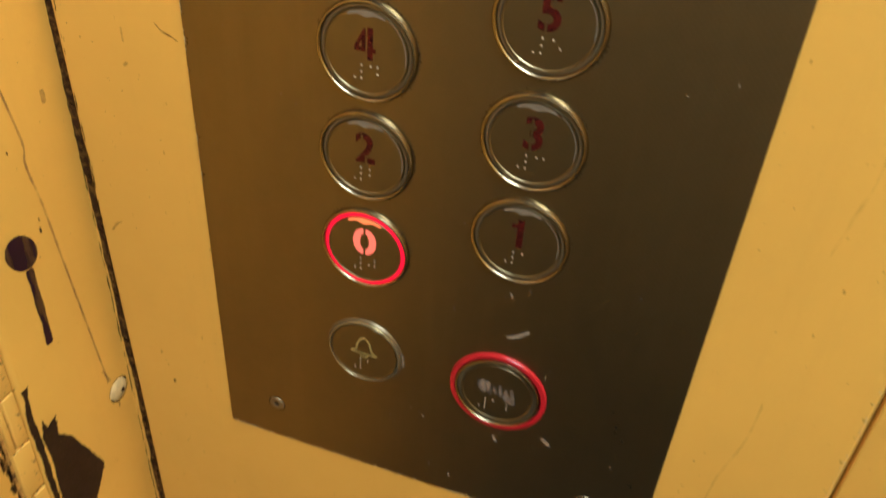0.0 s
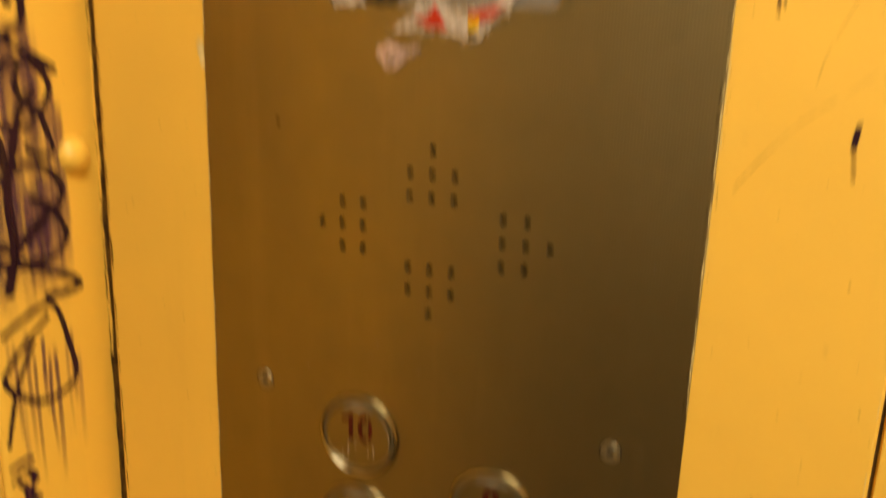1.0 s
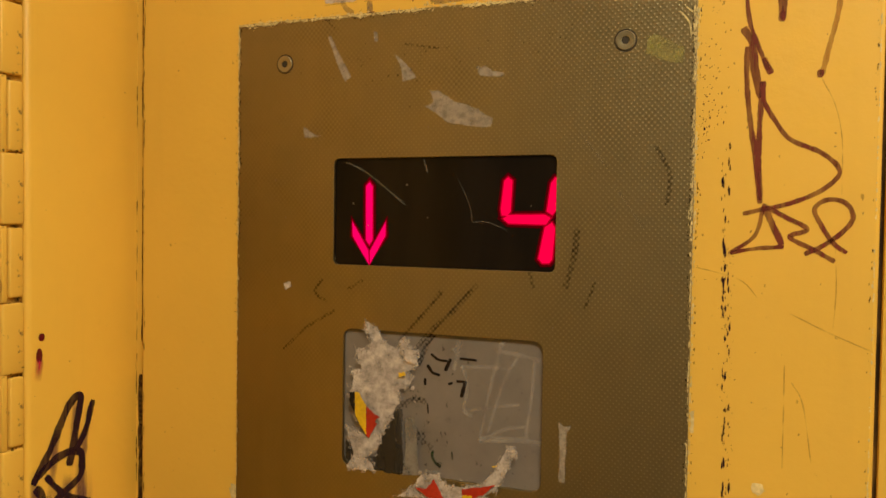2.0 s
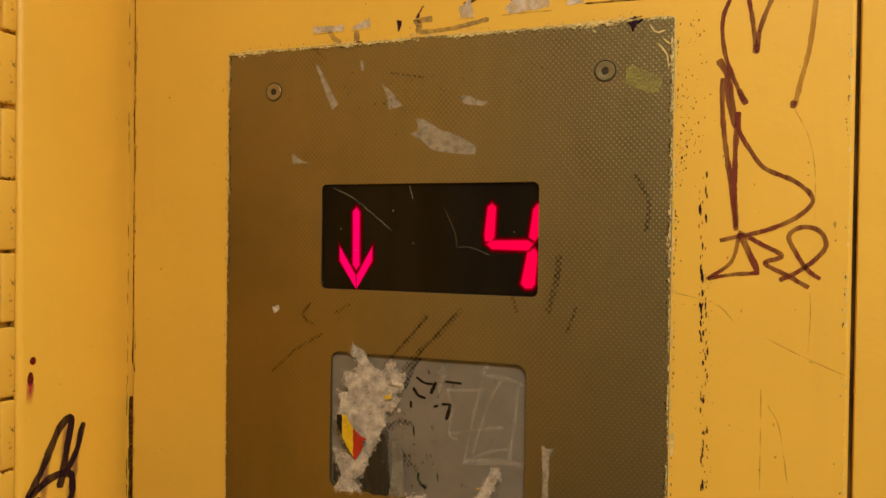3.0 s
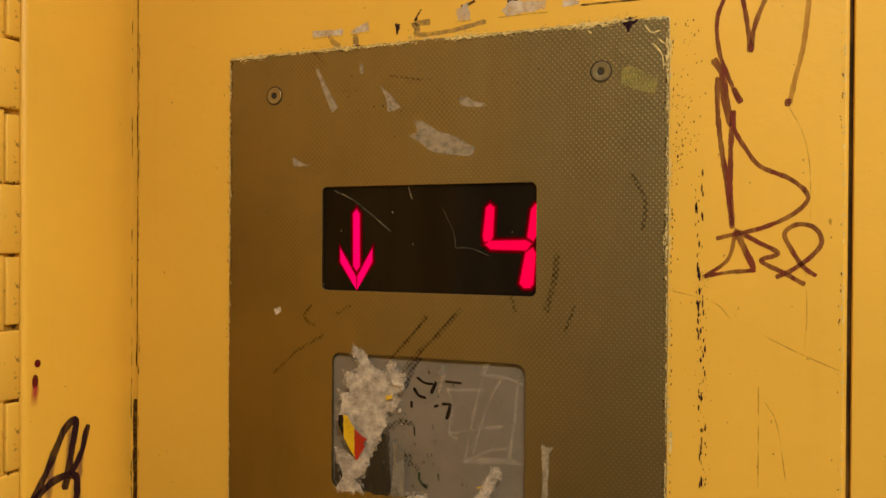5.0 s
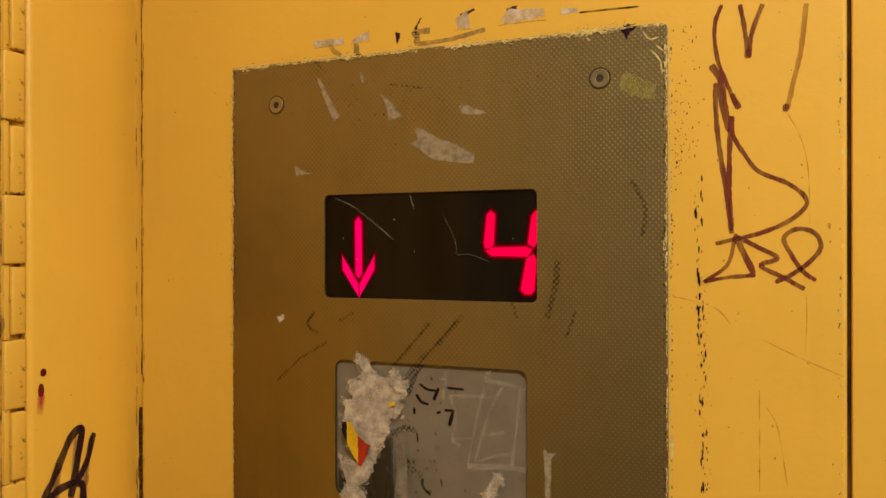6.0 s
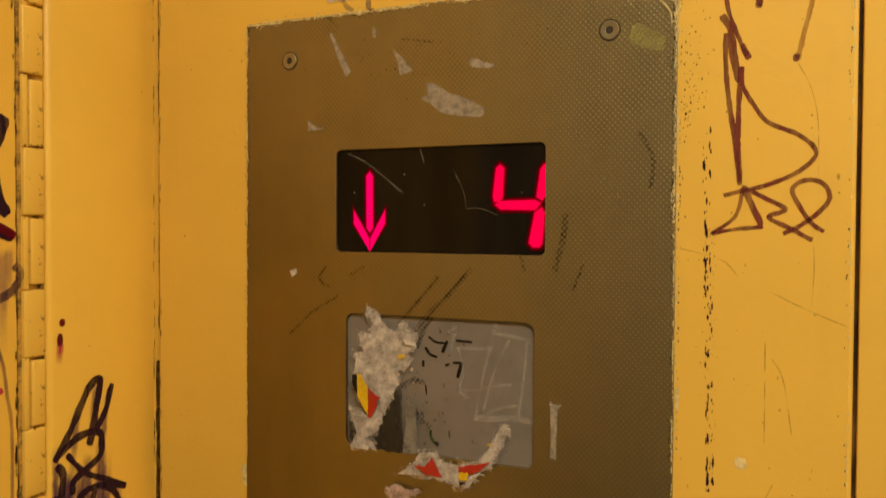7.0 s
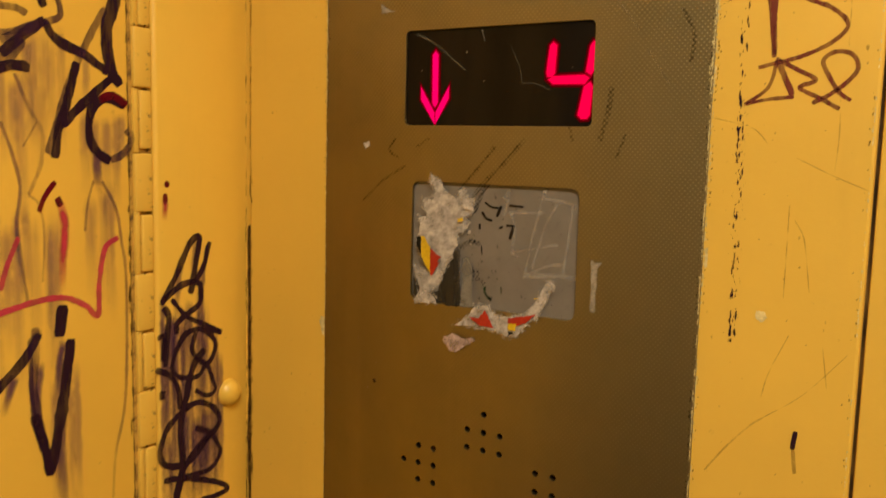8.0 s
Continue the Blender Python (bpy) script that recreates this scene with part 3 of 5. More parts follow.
def numeral(text, material, parent):
    cu = bpy.data.curves.new("numeral", "FONT")
    cu.body, cu.size, cu.align_x, cu.align_y, cu.extrude, cu.offset, cu.resolution_u = text, 0.0162, "CENTER", "CENTER", 0.00004, 0.00042, 4
    cu.space_character = 0.95
    if text == "4":
        stem = [(0.6, 6.0), (2.8, 6.0), (2.8, -1.4), (3.9, -1.4), (3.9, -3.0), (2.8, -3.0), (2.8, -6.0), (0.6, -6.0)]
        leg = [(-4.5, -3.0), (-4.5, -1.3), (-1.0, 5.3), (-0.1, 5.7), (-0.1, -3.0)]
        eye = [(-2.8, -1.3), (-1.6, 1.3), (-1.6, -1.3)]
        me = dressed(outline_mesh([[(x * 0.00094, z * 0.00094) for x, z in q] for q in (stem, leg, eye)], 0.00008), "numeral", material)
    else:
        me = dressed(curve_mesh(cu, 0.00008), "numeral", material)
    me.transform(Matrix.Translation((0, -0.00145, 0.0030)) @ Matrix.Diagonal(({"0": 1.2, "10": 0.85}.get(text, 0.97), 1, 1.0, 1)))
    part("numeral", me, material, parent)
    if "1" in text:
        part("numeral_flag", flag_me, material, parent).location = (0 if text == "1" else -0.0044, 0, 0)
    # the bridges of the stencilled digits
    bm = bmesh.new()
    for i, d in enumerate(text):
        x = (i - (len(text) - 1) / 2) * 0.0088
        for bx, bz, w, h in {"0": ((0, 0, 0.0008, 0.014),), "2": ((-0.0012, 0.003, 0.0008, 0.006), (0.0004, -0.0042, 0.0007, 0.004)), "3": ((-0.0008, 0.003, 0.0008, 0.006), (-0.0008, -0.004, 0.0008, 0.004)),
                             "4": (), "5": ((0.0006, 0.004, 0.0007, 0.004), (-0.001, -0.004, 0.0007, 0.004)), "6": ((0, -0.004, 0.0007, 0.004), (0, 0.004, 0.0007, 0.004)),
                             "7": ((0.001, 0.0046, 0.0007, 0.003),), "8": ((0, 0, 0.0007, 0.014),), "9": ((0, 0.004, 0.0007, 0.004), (0, -0.004, 0.0007, 0.004)), "1": ()}[d]:
            box(bm, (x + bx - w / 2, -0.00162, 0.0030 + bz - h / 2), (x + bx + w / 2, -0.0014, 0.0030 + bz + h / 2))
    if bm.verts:
        part("stencil_bridge", bm, STEEL, parent, smooth=False)


def braille(text, parent):
    bm = bmesh.new()
    cells = ["3456"] + [BRAILLE[d] for d in text]
    for i, cell in enumerate(cells):
        for d in cell:
            k = int(d) - 1
            x = (i - (len(cells) - 1) / 2) * 0.0058 + (-0.0012 if k < 3 else 0.0012) + 0.0001
            z = -0.0047 - (k % 3) * 0.0024
            bmesh.ops.create_uvsphere(bm, u_segments=8, v_segments=5, radius=0.00040, matrix=Matrix.Translation((x, -0.00135, z)))
    part("braille_dots", bm, DOT, parent)


def button(x, z, label, lit=False):
    b = part("button", body_me, LENS, panel, label)
    b.location = (x, 0, z)
    part("bezel", bezel_me, CHROME, b)
    ring = part("light_ring", lip_me if not lit else finish(lathe([(0.0150, -0.0008), (0.0151, -0.0015), (0.0155, -0.0017), (0.0161, -0.0015), (0.0164, -0.0008)], 64), "lit_ring", RING_RED), LENS, b, "glowing red ring" if lit else "")
    part("face", face_me, STEEL, b)
    part("light_window", window_lit_me if lit else window_me, WINDOW, b, "glowing orange window" if lit else "")
    return b


for text, x, z in BUTTONS:
    lit = text == "0"
    b = button(x, z, "round steel button %s with a %s" % (text, "glowing red ring" if lit else "polished bezel"), lit)
    numeral(text, NUM_RED if lit else MARKS["numeral"], b)
    braille(text, b)

alarm = part("alarm_button", body_me, LENS, panel, "round alarm button with a pale amber ring and bell sign")
alarm.location = (ALARM[0], 0, ALARM[1])
part("bezel", finish(lathe([(0.0153, 0.0), (0.0153, -0.0014), (0.0156, -0.0019), (0.0160, -0.0017), (0.0165, 0.0)], 64), "bezel", AMBER), AMBER, alarm)
part("face", face_me, STEEL, alarm)
bell = Marks("bell_sign", alarm, on_front(-0.00138), "amber engraved bell outline")
bell.line("amberline", 0.9, (-6.0, -0.4), (-3.6, 1.2), (-2.4, 5.6), (0.0, 8.0), (2.4, 5.6), (3.6, 1.2), (6.2, -0.8))
bell.line("amberline", 0.9, (-6.0, -0.4), (0, -0.8), (6.2, -0.8))
bell.line("amberline", 0.8, (-1.8, -1.4), (-0.9, -2.9), (0.9, -2.9), (1.9, -1.4))
bell.done()
braille("1", alarm)

call = part("call_button", body_me, LENS, panel, "worn intercom button set in a red plastic ring")
call.location = (CALL[0], 0, CALL[1])
part("red_ring", finish(lathe([(0.0182, 0.0), (0.0182, -0.0010), (0.0185, -0.0014), (0.0201, -0.0013), (0.0205, -0.0008), (0.0206, 0.0)], 64), "red_ring", REDPLASTIC), REDPLASTIC, call, "red plastic ring")
part("bezel", finish(lathe([(0.0168, 0.0), (0.0168, -0.0014), (0.0172, -0.0020), (0.0176, -0.0018), (0.0181, 0.0)], 64), "bezel", CHROME), CHROME, call)
part("face", face_me, STEEL, call)
wear = Marks("worn_print", call, on_front(-0.00138), "pale worn print smears")
for x in (-6.5, -3.8, -1.4, 0.9, 3.2, 5.8):
    wear.line("wornprint", 1.7, (x, 4.6 + random.uniform(-1.2, 0.8)), (x + 0.5, 2.2), (x + 0.9, random.uniform(-3.0, 0.5)))
wear.patch("wornprint", 0.7, (-8.5, 5.2), (-4, 6.0), (-3.2, 0.5), (-6, -1.2), (-8.0, 1.5))
wear.patch("wornprint", 0.7, (2.5, 0.5), (7.5, 0.0), (8.6, -3.0), (5.5, -4.4), (3.4, -2.2))
wear.done()
braille("12", call)

# ---- stains, labels and graffiti ----
tag_right = Marks("graffiti_tag", column, on_front(FRONT), "reddish-brown marker tag")
scratches = Marks("scratch", column, on_front(FRONT), "thin scratches and dashes in the paint")
residue = Marks("label_residue", column, on_front(FRONT), "torn label and glue residue", True)
stains = Marks("stain", panel, on_front(0.0), "glue residue and dark scuffs", True)
glass_marks = Marks("display_scratch", display, on_front(0.0010), "pale scratches on the display")
stickers = Marks("torn_sticker", notice, on_front(-0.0001), "torn printed sticker remains", True)
rubs = Marks("rub_mark", notice, on_front(0.0015), "whitish rubs and black pen marks")
tag_left = Marks("graffiti_tag", strip, on_left(SIDE), "dense black marker tag with purple smears")
tag_door = Marks("graffiti_tag", door, on_left(SIDE), "black and red marker graffiti with drips")
x = -57.0
while x < -16:
    w = random.uniform(3.0, 5.5)
    top = random.uniform(1440, 1466) if x < -26 else random.uniform(1405, 1432)
    mid = random.uniform(1375, 1395)
    tag_left.line(random.choice(("smear", "smear", "veil")), w, (x, top + 10), (x + random.uniform(-0.6, 0.6), (top + mid) / 2), (x, mid - 35))
    tag_left.line(random.choice(("smear", "veil")), w, (x + 0.8, mid + 8), (x + random.uniform(-0.5, 1.2), mid - 22), (x + 0.6, 1338 - random.uniform(-8, 14)))
    if random.random() < 0.75:
        low = random.uniform(1305, 1330)
        tag_left.line(random.choice(("smear", "veil")), w * 0.7, (x + 0.5, low + 8), (x + random.uniform(-0.5, 1.2), low - 18), (x + 0.8, low - random.uniform(28, 70)))
    x += w * 0.72
for x0, x1, z0, z1 in ((-145, -112, 1520, 1462), (-125, -108, 1600, 1545), (-100, -80, 1560, 1530), (-120, -106, 1450, 1365), (-140, -120, 1575, 1540), (-98, -82, 1530, 1485)):
    x = x0
    while x < x1:
        w = random.uniform(4.0, 8.0)
        z = random.uniform(0.7 * z0 + 0.3 * z1, z0)
        tag_door.line("veil", w, (x, z), (x + random.uniform(-0.6, 0.6), (z + z1) / 2), (x, z1 - random.uniform(0, 45)))
        x += w * 0.8
tag_door.line("drip", 2.3, (-133.7, 1570.5), (-127.7, 1556.3), (-123.9, 1550.3), (-121.4, 1544.2), (-122.7, 1531.6), (-127.7, 1520.3), (-129.1, 1517.9))
tag_door.line("drip", 1.2, (-123.9, 1550.3), (-131, 1539))
tag_door.line("drip", 2.0, (-140.8, 1549.7), (-136.2, 1536.5), (-132.9, 1521.7), (-134.8, 1504.4), (-132.9, 1484.1), (-130.8, 1468.5))
tag_door.line("drip", 1.3, (-129.1, 1517.9), (-123.9, 1512.6), (-122.1, 1498.5), (-123.6, 1477.9))
tag_door.line("drip", 1.6, (-96.1, 1523.5), (-99.4, 1512.9), (-101.3, 1499.6))
tag_door.line("drip", 2.0, (-91.5, 1523.4), (-83.9, 1509.5), (-81, 1492.6), (-78.8, 1472.5), (-80.5, 1414.9), (-86.8, 1387.2), (-89.1, 1363.6))
stickers.patch("darkstrip", 0.45, (-24.9, 1482.2), (-21.8, 1488.6), (-18.7, 1494.1), (-15.6, 1493.9), (-15.5, 1481.8), (-14.8, 1466.6), (-22.6, 1466), (-28.4, 1468.1), (-32.7, 1471.3), (-27.9, 1472.9))
stickers.patch("greystrip", 0.35, (-14.5, 1490.3), (-9.9, 1491.3), (-8.8, 1482.6), (-8.1, 1467), (-15.3, 1466.2), (-13.9, 1478.3))
stickers.patch("darkstrip", 0.45, (-42.6, 1478.8), (-40.4, 1477.6), (-38.1, 1473.5), (-41, 1468.4), (-42.5, 1470.1))
tag_door.line("veil", 6.3, (-134.3, 1589.5), (-134, 1583.6), (-133.9, 1572.9))
tag_door.line("veil", 5.4, (-128.8, 1585.4), (-128.3, 1578.2), (-128.4, 1566.1))
tag_door.line("veil", 4.7, (-99, 1581.2), (-98.6, 1573.5), (-99.7, 1557.8))
tag_door.line("veil", 4.4, (-79.5, 1556.1), (-79.8, 1545.2), (-81.1, 1528.7))
tag_door.line("smear", 5.4, (-93.5, 1539), (-93.8, 1528.8), (-92.9, 1516.7))
tag_door.line("smear", 4.2, (-114, 1450), (-116.8, 1437), (-118.5, 1418.5))
tag_door.line("smear", 6.4, (-115.1, 1414.9), (-117.7, 1396.3), (-114.8, 1367.4))
tag_door.line("smear", 4.7, (-125.7, 1441.5), (-127.2, 1428.6), (-128.4, 1410.2))
tag_door.line("smear", 5.0, (-138.5, 1437.7), (-141.5, 1429.3), (-144.4, 1419.8))
tag_door.line("veil", 2.2, (-134.5, 1514.3), (-135.5, 1499.5), (-132.1, 1468.7))
tag_left.line("smear", 4.5, (-44.9, 1479), (-45.8, 1470), (-48, 1450.5))
tag_left.line("smear", 4.0, (-34.3, 1490.3), (-35.3, 1479.6), (-37.1, 1458.2))
tag_left.line("smear", 3.7, (-26.8, 1485), (-29, 1469.6), (-32.2, 1438.6))
tag_left.line("smear", 5.4, (-50.2, 1452.4), (-51.2, 1435.7), (-52.8, 1408.3))
tag_left.line("smear", 6.7, (-38.7, 1458.4), (-40.1, 1439.9), (-41.3, 1408.8))
tag_left.line("smear", 6.3, (-28.1, 1439.5), (-28.7, 1422), (-30.3, 1390))
tag_left.line("veil", 7.4, (-41.4, 1405.6), (-42.4, 1386.8), (-44, 1355.2))
tag_left.line("smear", 7.0, (-27.8, 1395.9), (-28, 1376.3), (-29.2, 1343.6))
tag_right.line("brown", 1.6, (119.4, 1664.7), (117, 1656.7), (117.7, 1646.4), (120.2, 1638.1), (124.7, 1627.3))
tag_right.line("brown", 2.7, (115.8, 1642.9), (118.9, 1637.2), (120.4, 1625.8), (122.5, 1618))
tag_right.line("brown", 1.8, (117.3, 1636.2), (117.5, 1623.9), (118.7, 1611.6), (120.9, 1597.2), (122.9, 1580.8))
tag_right.line("brown", 1.8, (122.8, 1623.7), (122.2, 1611.5), (122.1, 1597.2), (122.9, 1581.9))
tag_right.line("brown", 1.6, (123, 1623.7), (123.5, 1616.5), (127.5, 1609.3), (132.3, 1603.1), (141.8, 1598.6), (147.3, 1593.9), (147.6, 1590), (142, 1585), (132.7, 1580.9), (123.2, 1578.6), (117.3, 1577.1))
tag_right.line("brown", 1.6, (125.8, 1664), (127.3, 1655.8), (128.6, 1645.2))
tag_right.line("brown", 1.6, (133.6, 1663.3), (130, 1653.6), (128.8, 1644.6))
tag_right.line("brownthin", 1.7, (148, 1661.9), (146.4, 1646.3), (143.4, 1632.7), (141.7, 1624.8))
tag_right.line("brown", 2.0, (141.5, 1626.8), (141.1, 1624.1))
tag_right.line("brown", 2.2, (128.9, 1647.6), (128.4, 1644.2))
tag_right.line("brown", 2.2, (122.9, 1631.8), (125.5, 1626.2))
tag_right.line("brown", 1.4, (124.1, 1579.8), (121.4, 1569.5), (113.2, 1563.1))
tag_right.line("brown", 1.4, (113.2, 1563.1), (121.4, 1564.8), (131.1, 1565.7))
tag_right.line("brown", 2.2, (130.5, 1566.3), (127.5, 1572.7), (124.3, 1579.8))
tag_right.line("brown", 1.6, (123.7, 1580.4), (131.8, 1575.9), (138.5, 1571.9), (132.9, 1569.2), (140.5, 1565), (147.4, 1561))
tag_right.line("brown", 1.6, (137.7, 1563.3), (143.2, 1566.1), (149.6, 1571.2), (152.7, 1576.2), (150.3, 1581.1), (144.8, 1582.2), (140.6, 1579), (143.1, 1573), (146.9, 1567.2), (151.1, 1564.1))
scratches.line("scratch", 0.3, (147.4, 1567.2), (148.1, 1551.3), (147.4, 1537.4))
scratches.line("scratch", 0.3, (141.7, 1623.8), (146.1, 1614.7), (148.6, 1602.8), (149, 1584))
scratches.line("scratch", 0.38, (101.6, 1557.5), (109.7, 1555.7), (117.7, 1553), (122.7, 1547.6))
scratches.line("scratch", 0.38, (133.4, 1542.5), (146.5, 1536.3), (160.1, 1530.7))
scratches.line("scratch", 0.38, (132.3, 1524.2), (132.4, 1505.9), (132.4, 1487.5))
scratches.line("scratch", 0.38, (134.7, 1518.3), (138.6, 1510.6), (141.7, 1490.7))
scratches.line("scratch", 0.68, (106, 1411.2), (113.5, 1422.2), (122.9, 1433.7), (128.1, 1438.3))
scratches.line("scratch", 0.3, (128.1, 1438.3), (142.2, 1450.1), (157, 1468.2))
scratches.line("scratch", 0.38, (147.9, 1470.8), (150.5, 1453.9))
scratches.line("scratch", 0.45, (135.4, 1472.9), (129, 1457), (126.5, 1446.2))
scratches.line("ink", 1.8, (140.7, 1434.9), (140.1, 1431.4), (139.8, 1427.3))
scratches.line("scratch", 1.35, (140, 1427.4), (141.3, 1417.7))
scratches.line("scratch", 0.3, (131, 1156), (129.3, 1146))
scratches.line("scratch", 0.38, (126.3, 1065.3), (125.2, 1044.2), (120.2, 1017.7), (119.6, 982.5))
scratches.line("scratch", 0.22, (125.6, 1193.4), (132.1, 1166.3), (127.9, 1133.3))
residue.patch("paper", 0.45, (-55.9, 1669), (-40.2, 1668.4), (-40.2, 1666), (-55.3, 1665.9))
residue.patch("paper", 0.45, (-36, 1667.3), (-27.8, 1670.5), (-26.7, 1666.5), (-36, 1665.9))
residue.line("grey", 2.2, (-47.3, 1666.5), (-44.9, 1663.1), (-41.5, 1660.9))
residue.line("grey", 2.9, (-33.8, 1665.4), (-33.7, 1660.3))
residue.patch("ink", 0.5, (-14.6, 1668.4), (-12.2, 1667.9), (-12.9, 1664.2), (-13.9, 1663.2), (-14.2, 1665.8))
residue.patch("ink", 0.4, (-1.8, 1673.4), (-3.0, 1673.2), (-5.8, 1668.8), (-4.6, 1668.6))
residue.patch("ink", 0.4, (15.5, 1672.6), (21.5, 1674.6), (22.5, 1673.8), (16.6, 1671.2))
residue.patch("ink", 0.4, (36, 1672.9), (41, 1673.6), (40.4, 1672.2), (36.4, 1671.4))
residue.line("grey", 2.6, (-5, 1662.4), (-4, 1665.9), (-5.6, 1667.2), (1.9, 1667.5))
residue.line("grey", 1.9, (-3.7, 1662.3), (9.1, 1662.7), (19, 1664.1), (26.8, 1665.3))
residue.patch("paper", 0.45, (13.5, 1671.3), (18.9, 1674.3), (20.2, 1666.6), (14.5, 1666.8))
residue.patch("paper", 0.45, (33.5, 1668.8), (37, 1672.5), (52.2, 1671.1), (51.8, 1668), (35.9, 1666.5))
residue.patch("paper", 0.45, (59, 1667.8), (59, 1670.4), (65.7, 1669.8), (65.3, 1668.1))
residue.line("grime", 0.7, (66, 1667.8), (78.8, 1667.7), (89.5, 1667.5))
residue.patch("redbit", 0.35, (-37.9, 1660.6), (-31, 1660.8), (-33.2, 1659.8), (-36.5, 1659.6))
residue.patch("ink", 0.35, (83.2, 1661.1), (88.5, 1661.3), (85.4, 1660.3), (84.3, 1657.4))
stains.patch("glue", 0.45, (-53.4, 1651.4), (-51.7, 1651.8), (-47.6, 1643.6), (-41.8, 1634), (-44.9, 1631.9), (-48.4, 1639.2))
stains.patch("glue", 0.45, (-21.5, 1642.6), (-16.6, 1638.3), (-10.7, 1632), (-17.6, 1630.6), (-18.4, 1636.7))
stains.patch("glue", 0.45, (15, 1634.7), (18.9, 1635.2), (21.9, 1632.8), (27.3, 1631.6), (25.6, 1630.3), (17, 1631.2))
stains.patch("glue", 0.45, (-5.1, 1626.5), (-0.7, 1625.9), (5.8, 1621.4), (13.4, 1619.3), (22.7, 1613.9), (21.7, 1610.7), (12.3, 1611.4), (3.4, 1613.1), (-2.6, 1617.5), (-7.1, 1620), (-3.2, 1621.7))
stains.patch("glue", 0.45, (-65.2, 1613.7), (-61.1, 1610.5), (-56.4, 1609.2), (-64.9, 1608.6))
stains.patch("glue", 0.45, (-31.4, 1652.4), (-29.5, 1651.8), (-29.4, 1647.9), (-30.8, 1648))
stains.patch("paper", 0.45, (-75.3, 1544.5), (-71.6, 1545.6), (-71, 1543.4), (-74, 1541.5))
stains.patch("green", 0.35, (82.5, 1642.2), (85.6, 1642.8), (95.8, 1637.1), (95.4, 1631.6), (90, 1632.6), (82.1, 1635.8))
stains.line("scuff", 2.1, (16.9, 1547.8), (5.7, 1535.8), (-3.3, 1527.4), (-12.4, 1516.7))
stains.line("scuff", 1.9, (1.7, 1544.3), (-7.3, 1533.8), (-17.8, 1522.8))
stains.line("scuff", 2.4, (57.5, 1570.9), (56.5, 1560.3), (53.1, 1547.7))
stains.line("scuff", 1.7, (86.3, 1601.9), (91.7, 1591.2), (90.8, 1580.1))
stains.line("scuff", 1.5, (-55.1, 1547.1), (-58.8, 1541.4), (-52.9, 1537.4))
stains.line("scuff", 1.2, (-35.1, 1547.5), (-42.4, 1543.2))
stains.line("scuff", 1.3, (-74.9, 1515), (-63.1, 1525.5), (-48.6, 1533.9))
stains.line("scuff", 1.1, (64.8, 1550.6), (60.9, 1540.1))
stains.line("scuff", 1.4, (38.7, 1554), (40.5, 1547.1))
stains.line("scratchl", 0.4, (57.7, 1607.8), (69.1, 1593.4))
stains.line("scratchl", 0.4, (72.5, 1585.8), (83.1, 1570.8))
stains.line("scuff", 0.7, (-54.9, 1659.4), (-48.5, 1654))
stains.line("scuff", 1.0, (-16.7, 1646.1), (-0.9, 1643.3))
stains.patch("glue", 0.5, (51.6, 1495.6), (53.4, 1494.0), (56.6, 1494.6), (54.9, 1491.6), (54.4, 1472.0), (51.9, 1472.2), (52.3, 1486))
stains.patch("ink", 0.3, (-67.2, 1421.6), (-65.6, 1421.8), (-65.2, 1420.2), (-66.6, 1419.8))
stains.patch("ink", 0.4, (81.5, 1659.6), (89.6, 1659.7), (86.4, 1658.2), (84.8, 1655.0), (83.6, 1657.8))
for a, b, z in ((-56, -40, 1665.4), (-36.5, -27, 1665.5), (32, 53, 1666.3), (13, 20.5, 1666.2)):
    residue.line("scratch", 0.5, (a, z), ((a + b) / 2, z + 0.2), (b, z + 0.1))
for pts in (((94, 1650.5), (96, 1648.2), (97.6, 1645.5), (98.2, 1641)), ((91, 1657.5), (93.5, 1654.5), (97, 1655)), ((96, 1652), (98.8, 1649.5))):
    stains.line("pale", 0.5, *pts)
tag_left.line("ink", 3.92, (-57.5, 1458), (-48, 1471.8), (-38.3, 1488.5), (-31.6, 1491.6), (-33.7, 1479.5), (-37.9, 1461.4))
tag_left.line("ink", 3.19, (-24.4, 1488.6), (-28.5, 1475.8), (-34.6, 1467.2))
tag_left.line("ink", 3.48, (-57.5, 1459.2), (-44.3, 1466.8), (-32.7, 1466.9), (-30.7, 1460.4), (-32.8, 1454.4), (-46.5, 1447.2), (-47.8, 1440.6))
tag_left.line("ink", 2.75, (-50.9, 1460.1), (-40.7, 1449.4), (-26.9, 1442.4), (-15.7, 1436.4))
tag_left.line("ink", 3.92, (-56.5, 1456.3), (-52.9, 1451.3), (-54.2, 1439.3), (-55.5, 1424.3))
tag_left.line("ink", 3.48, (-60.4, 1440.4), (-56, 1440.3), (-57.3, 1427.7))
tag_left.line("ink", 3.19, (-15.7, 1436.4), (-28.9, 1440.6), (-40.9, 1440.1), (-47.9, 1432), (-51.4, 1423.5))
tag_left.line("ink", 3.19, (-35, 1439.7), (-37.1, 1430), (-31.2, 1422.5), (-25.1, 1421.2), (-20.4, 1429.4), (-24.1, 1436.5), (-31, 1440.6))
tag_left.line("ink", 4.5, (-27.9, 1428.9), (-35.2, 1423.3), (-39.3, 1414.6), (-41.4, 1405.6), (-45.4, 1394), (-45.6, 1381.3), (-45.1, 1365.2), (-50, 1347.5))
tag_left.line("ink", 3.48, (-61.8, 1424.1), (-52.6, 1419.1), (-47.1, 1410.1), (-46.1, 1398.9))
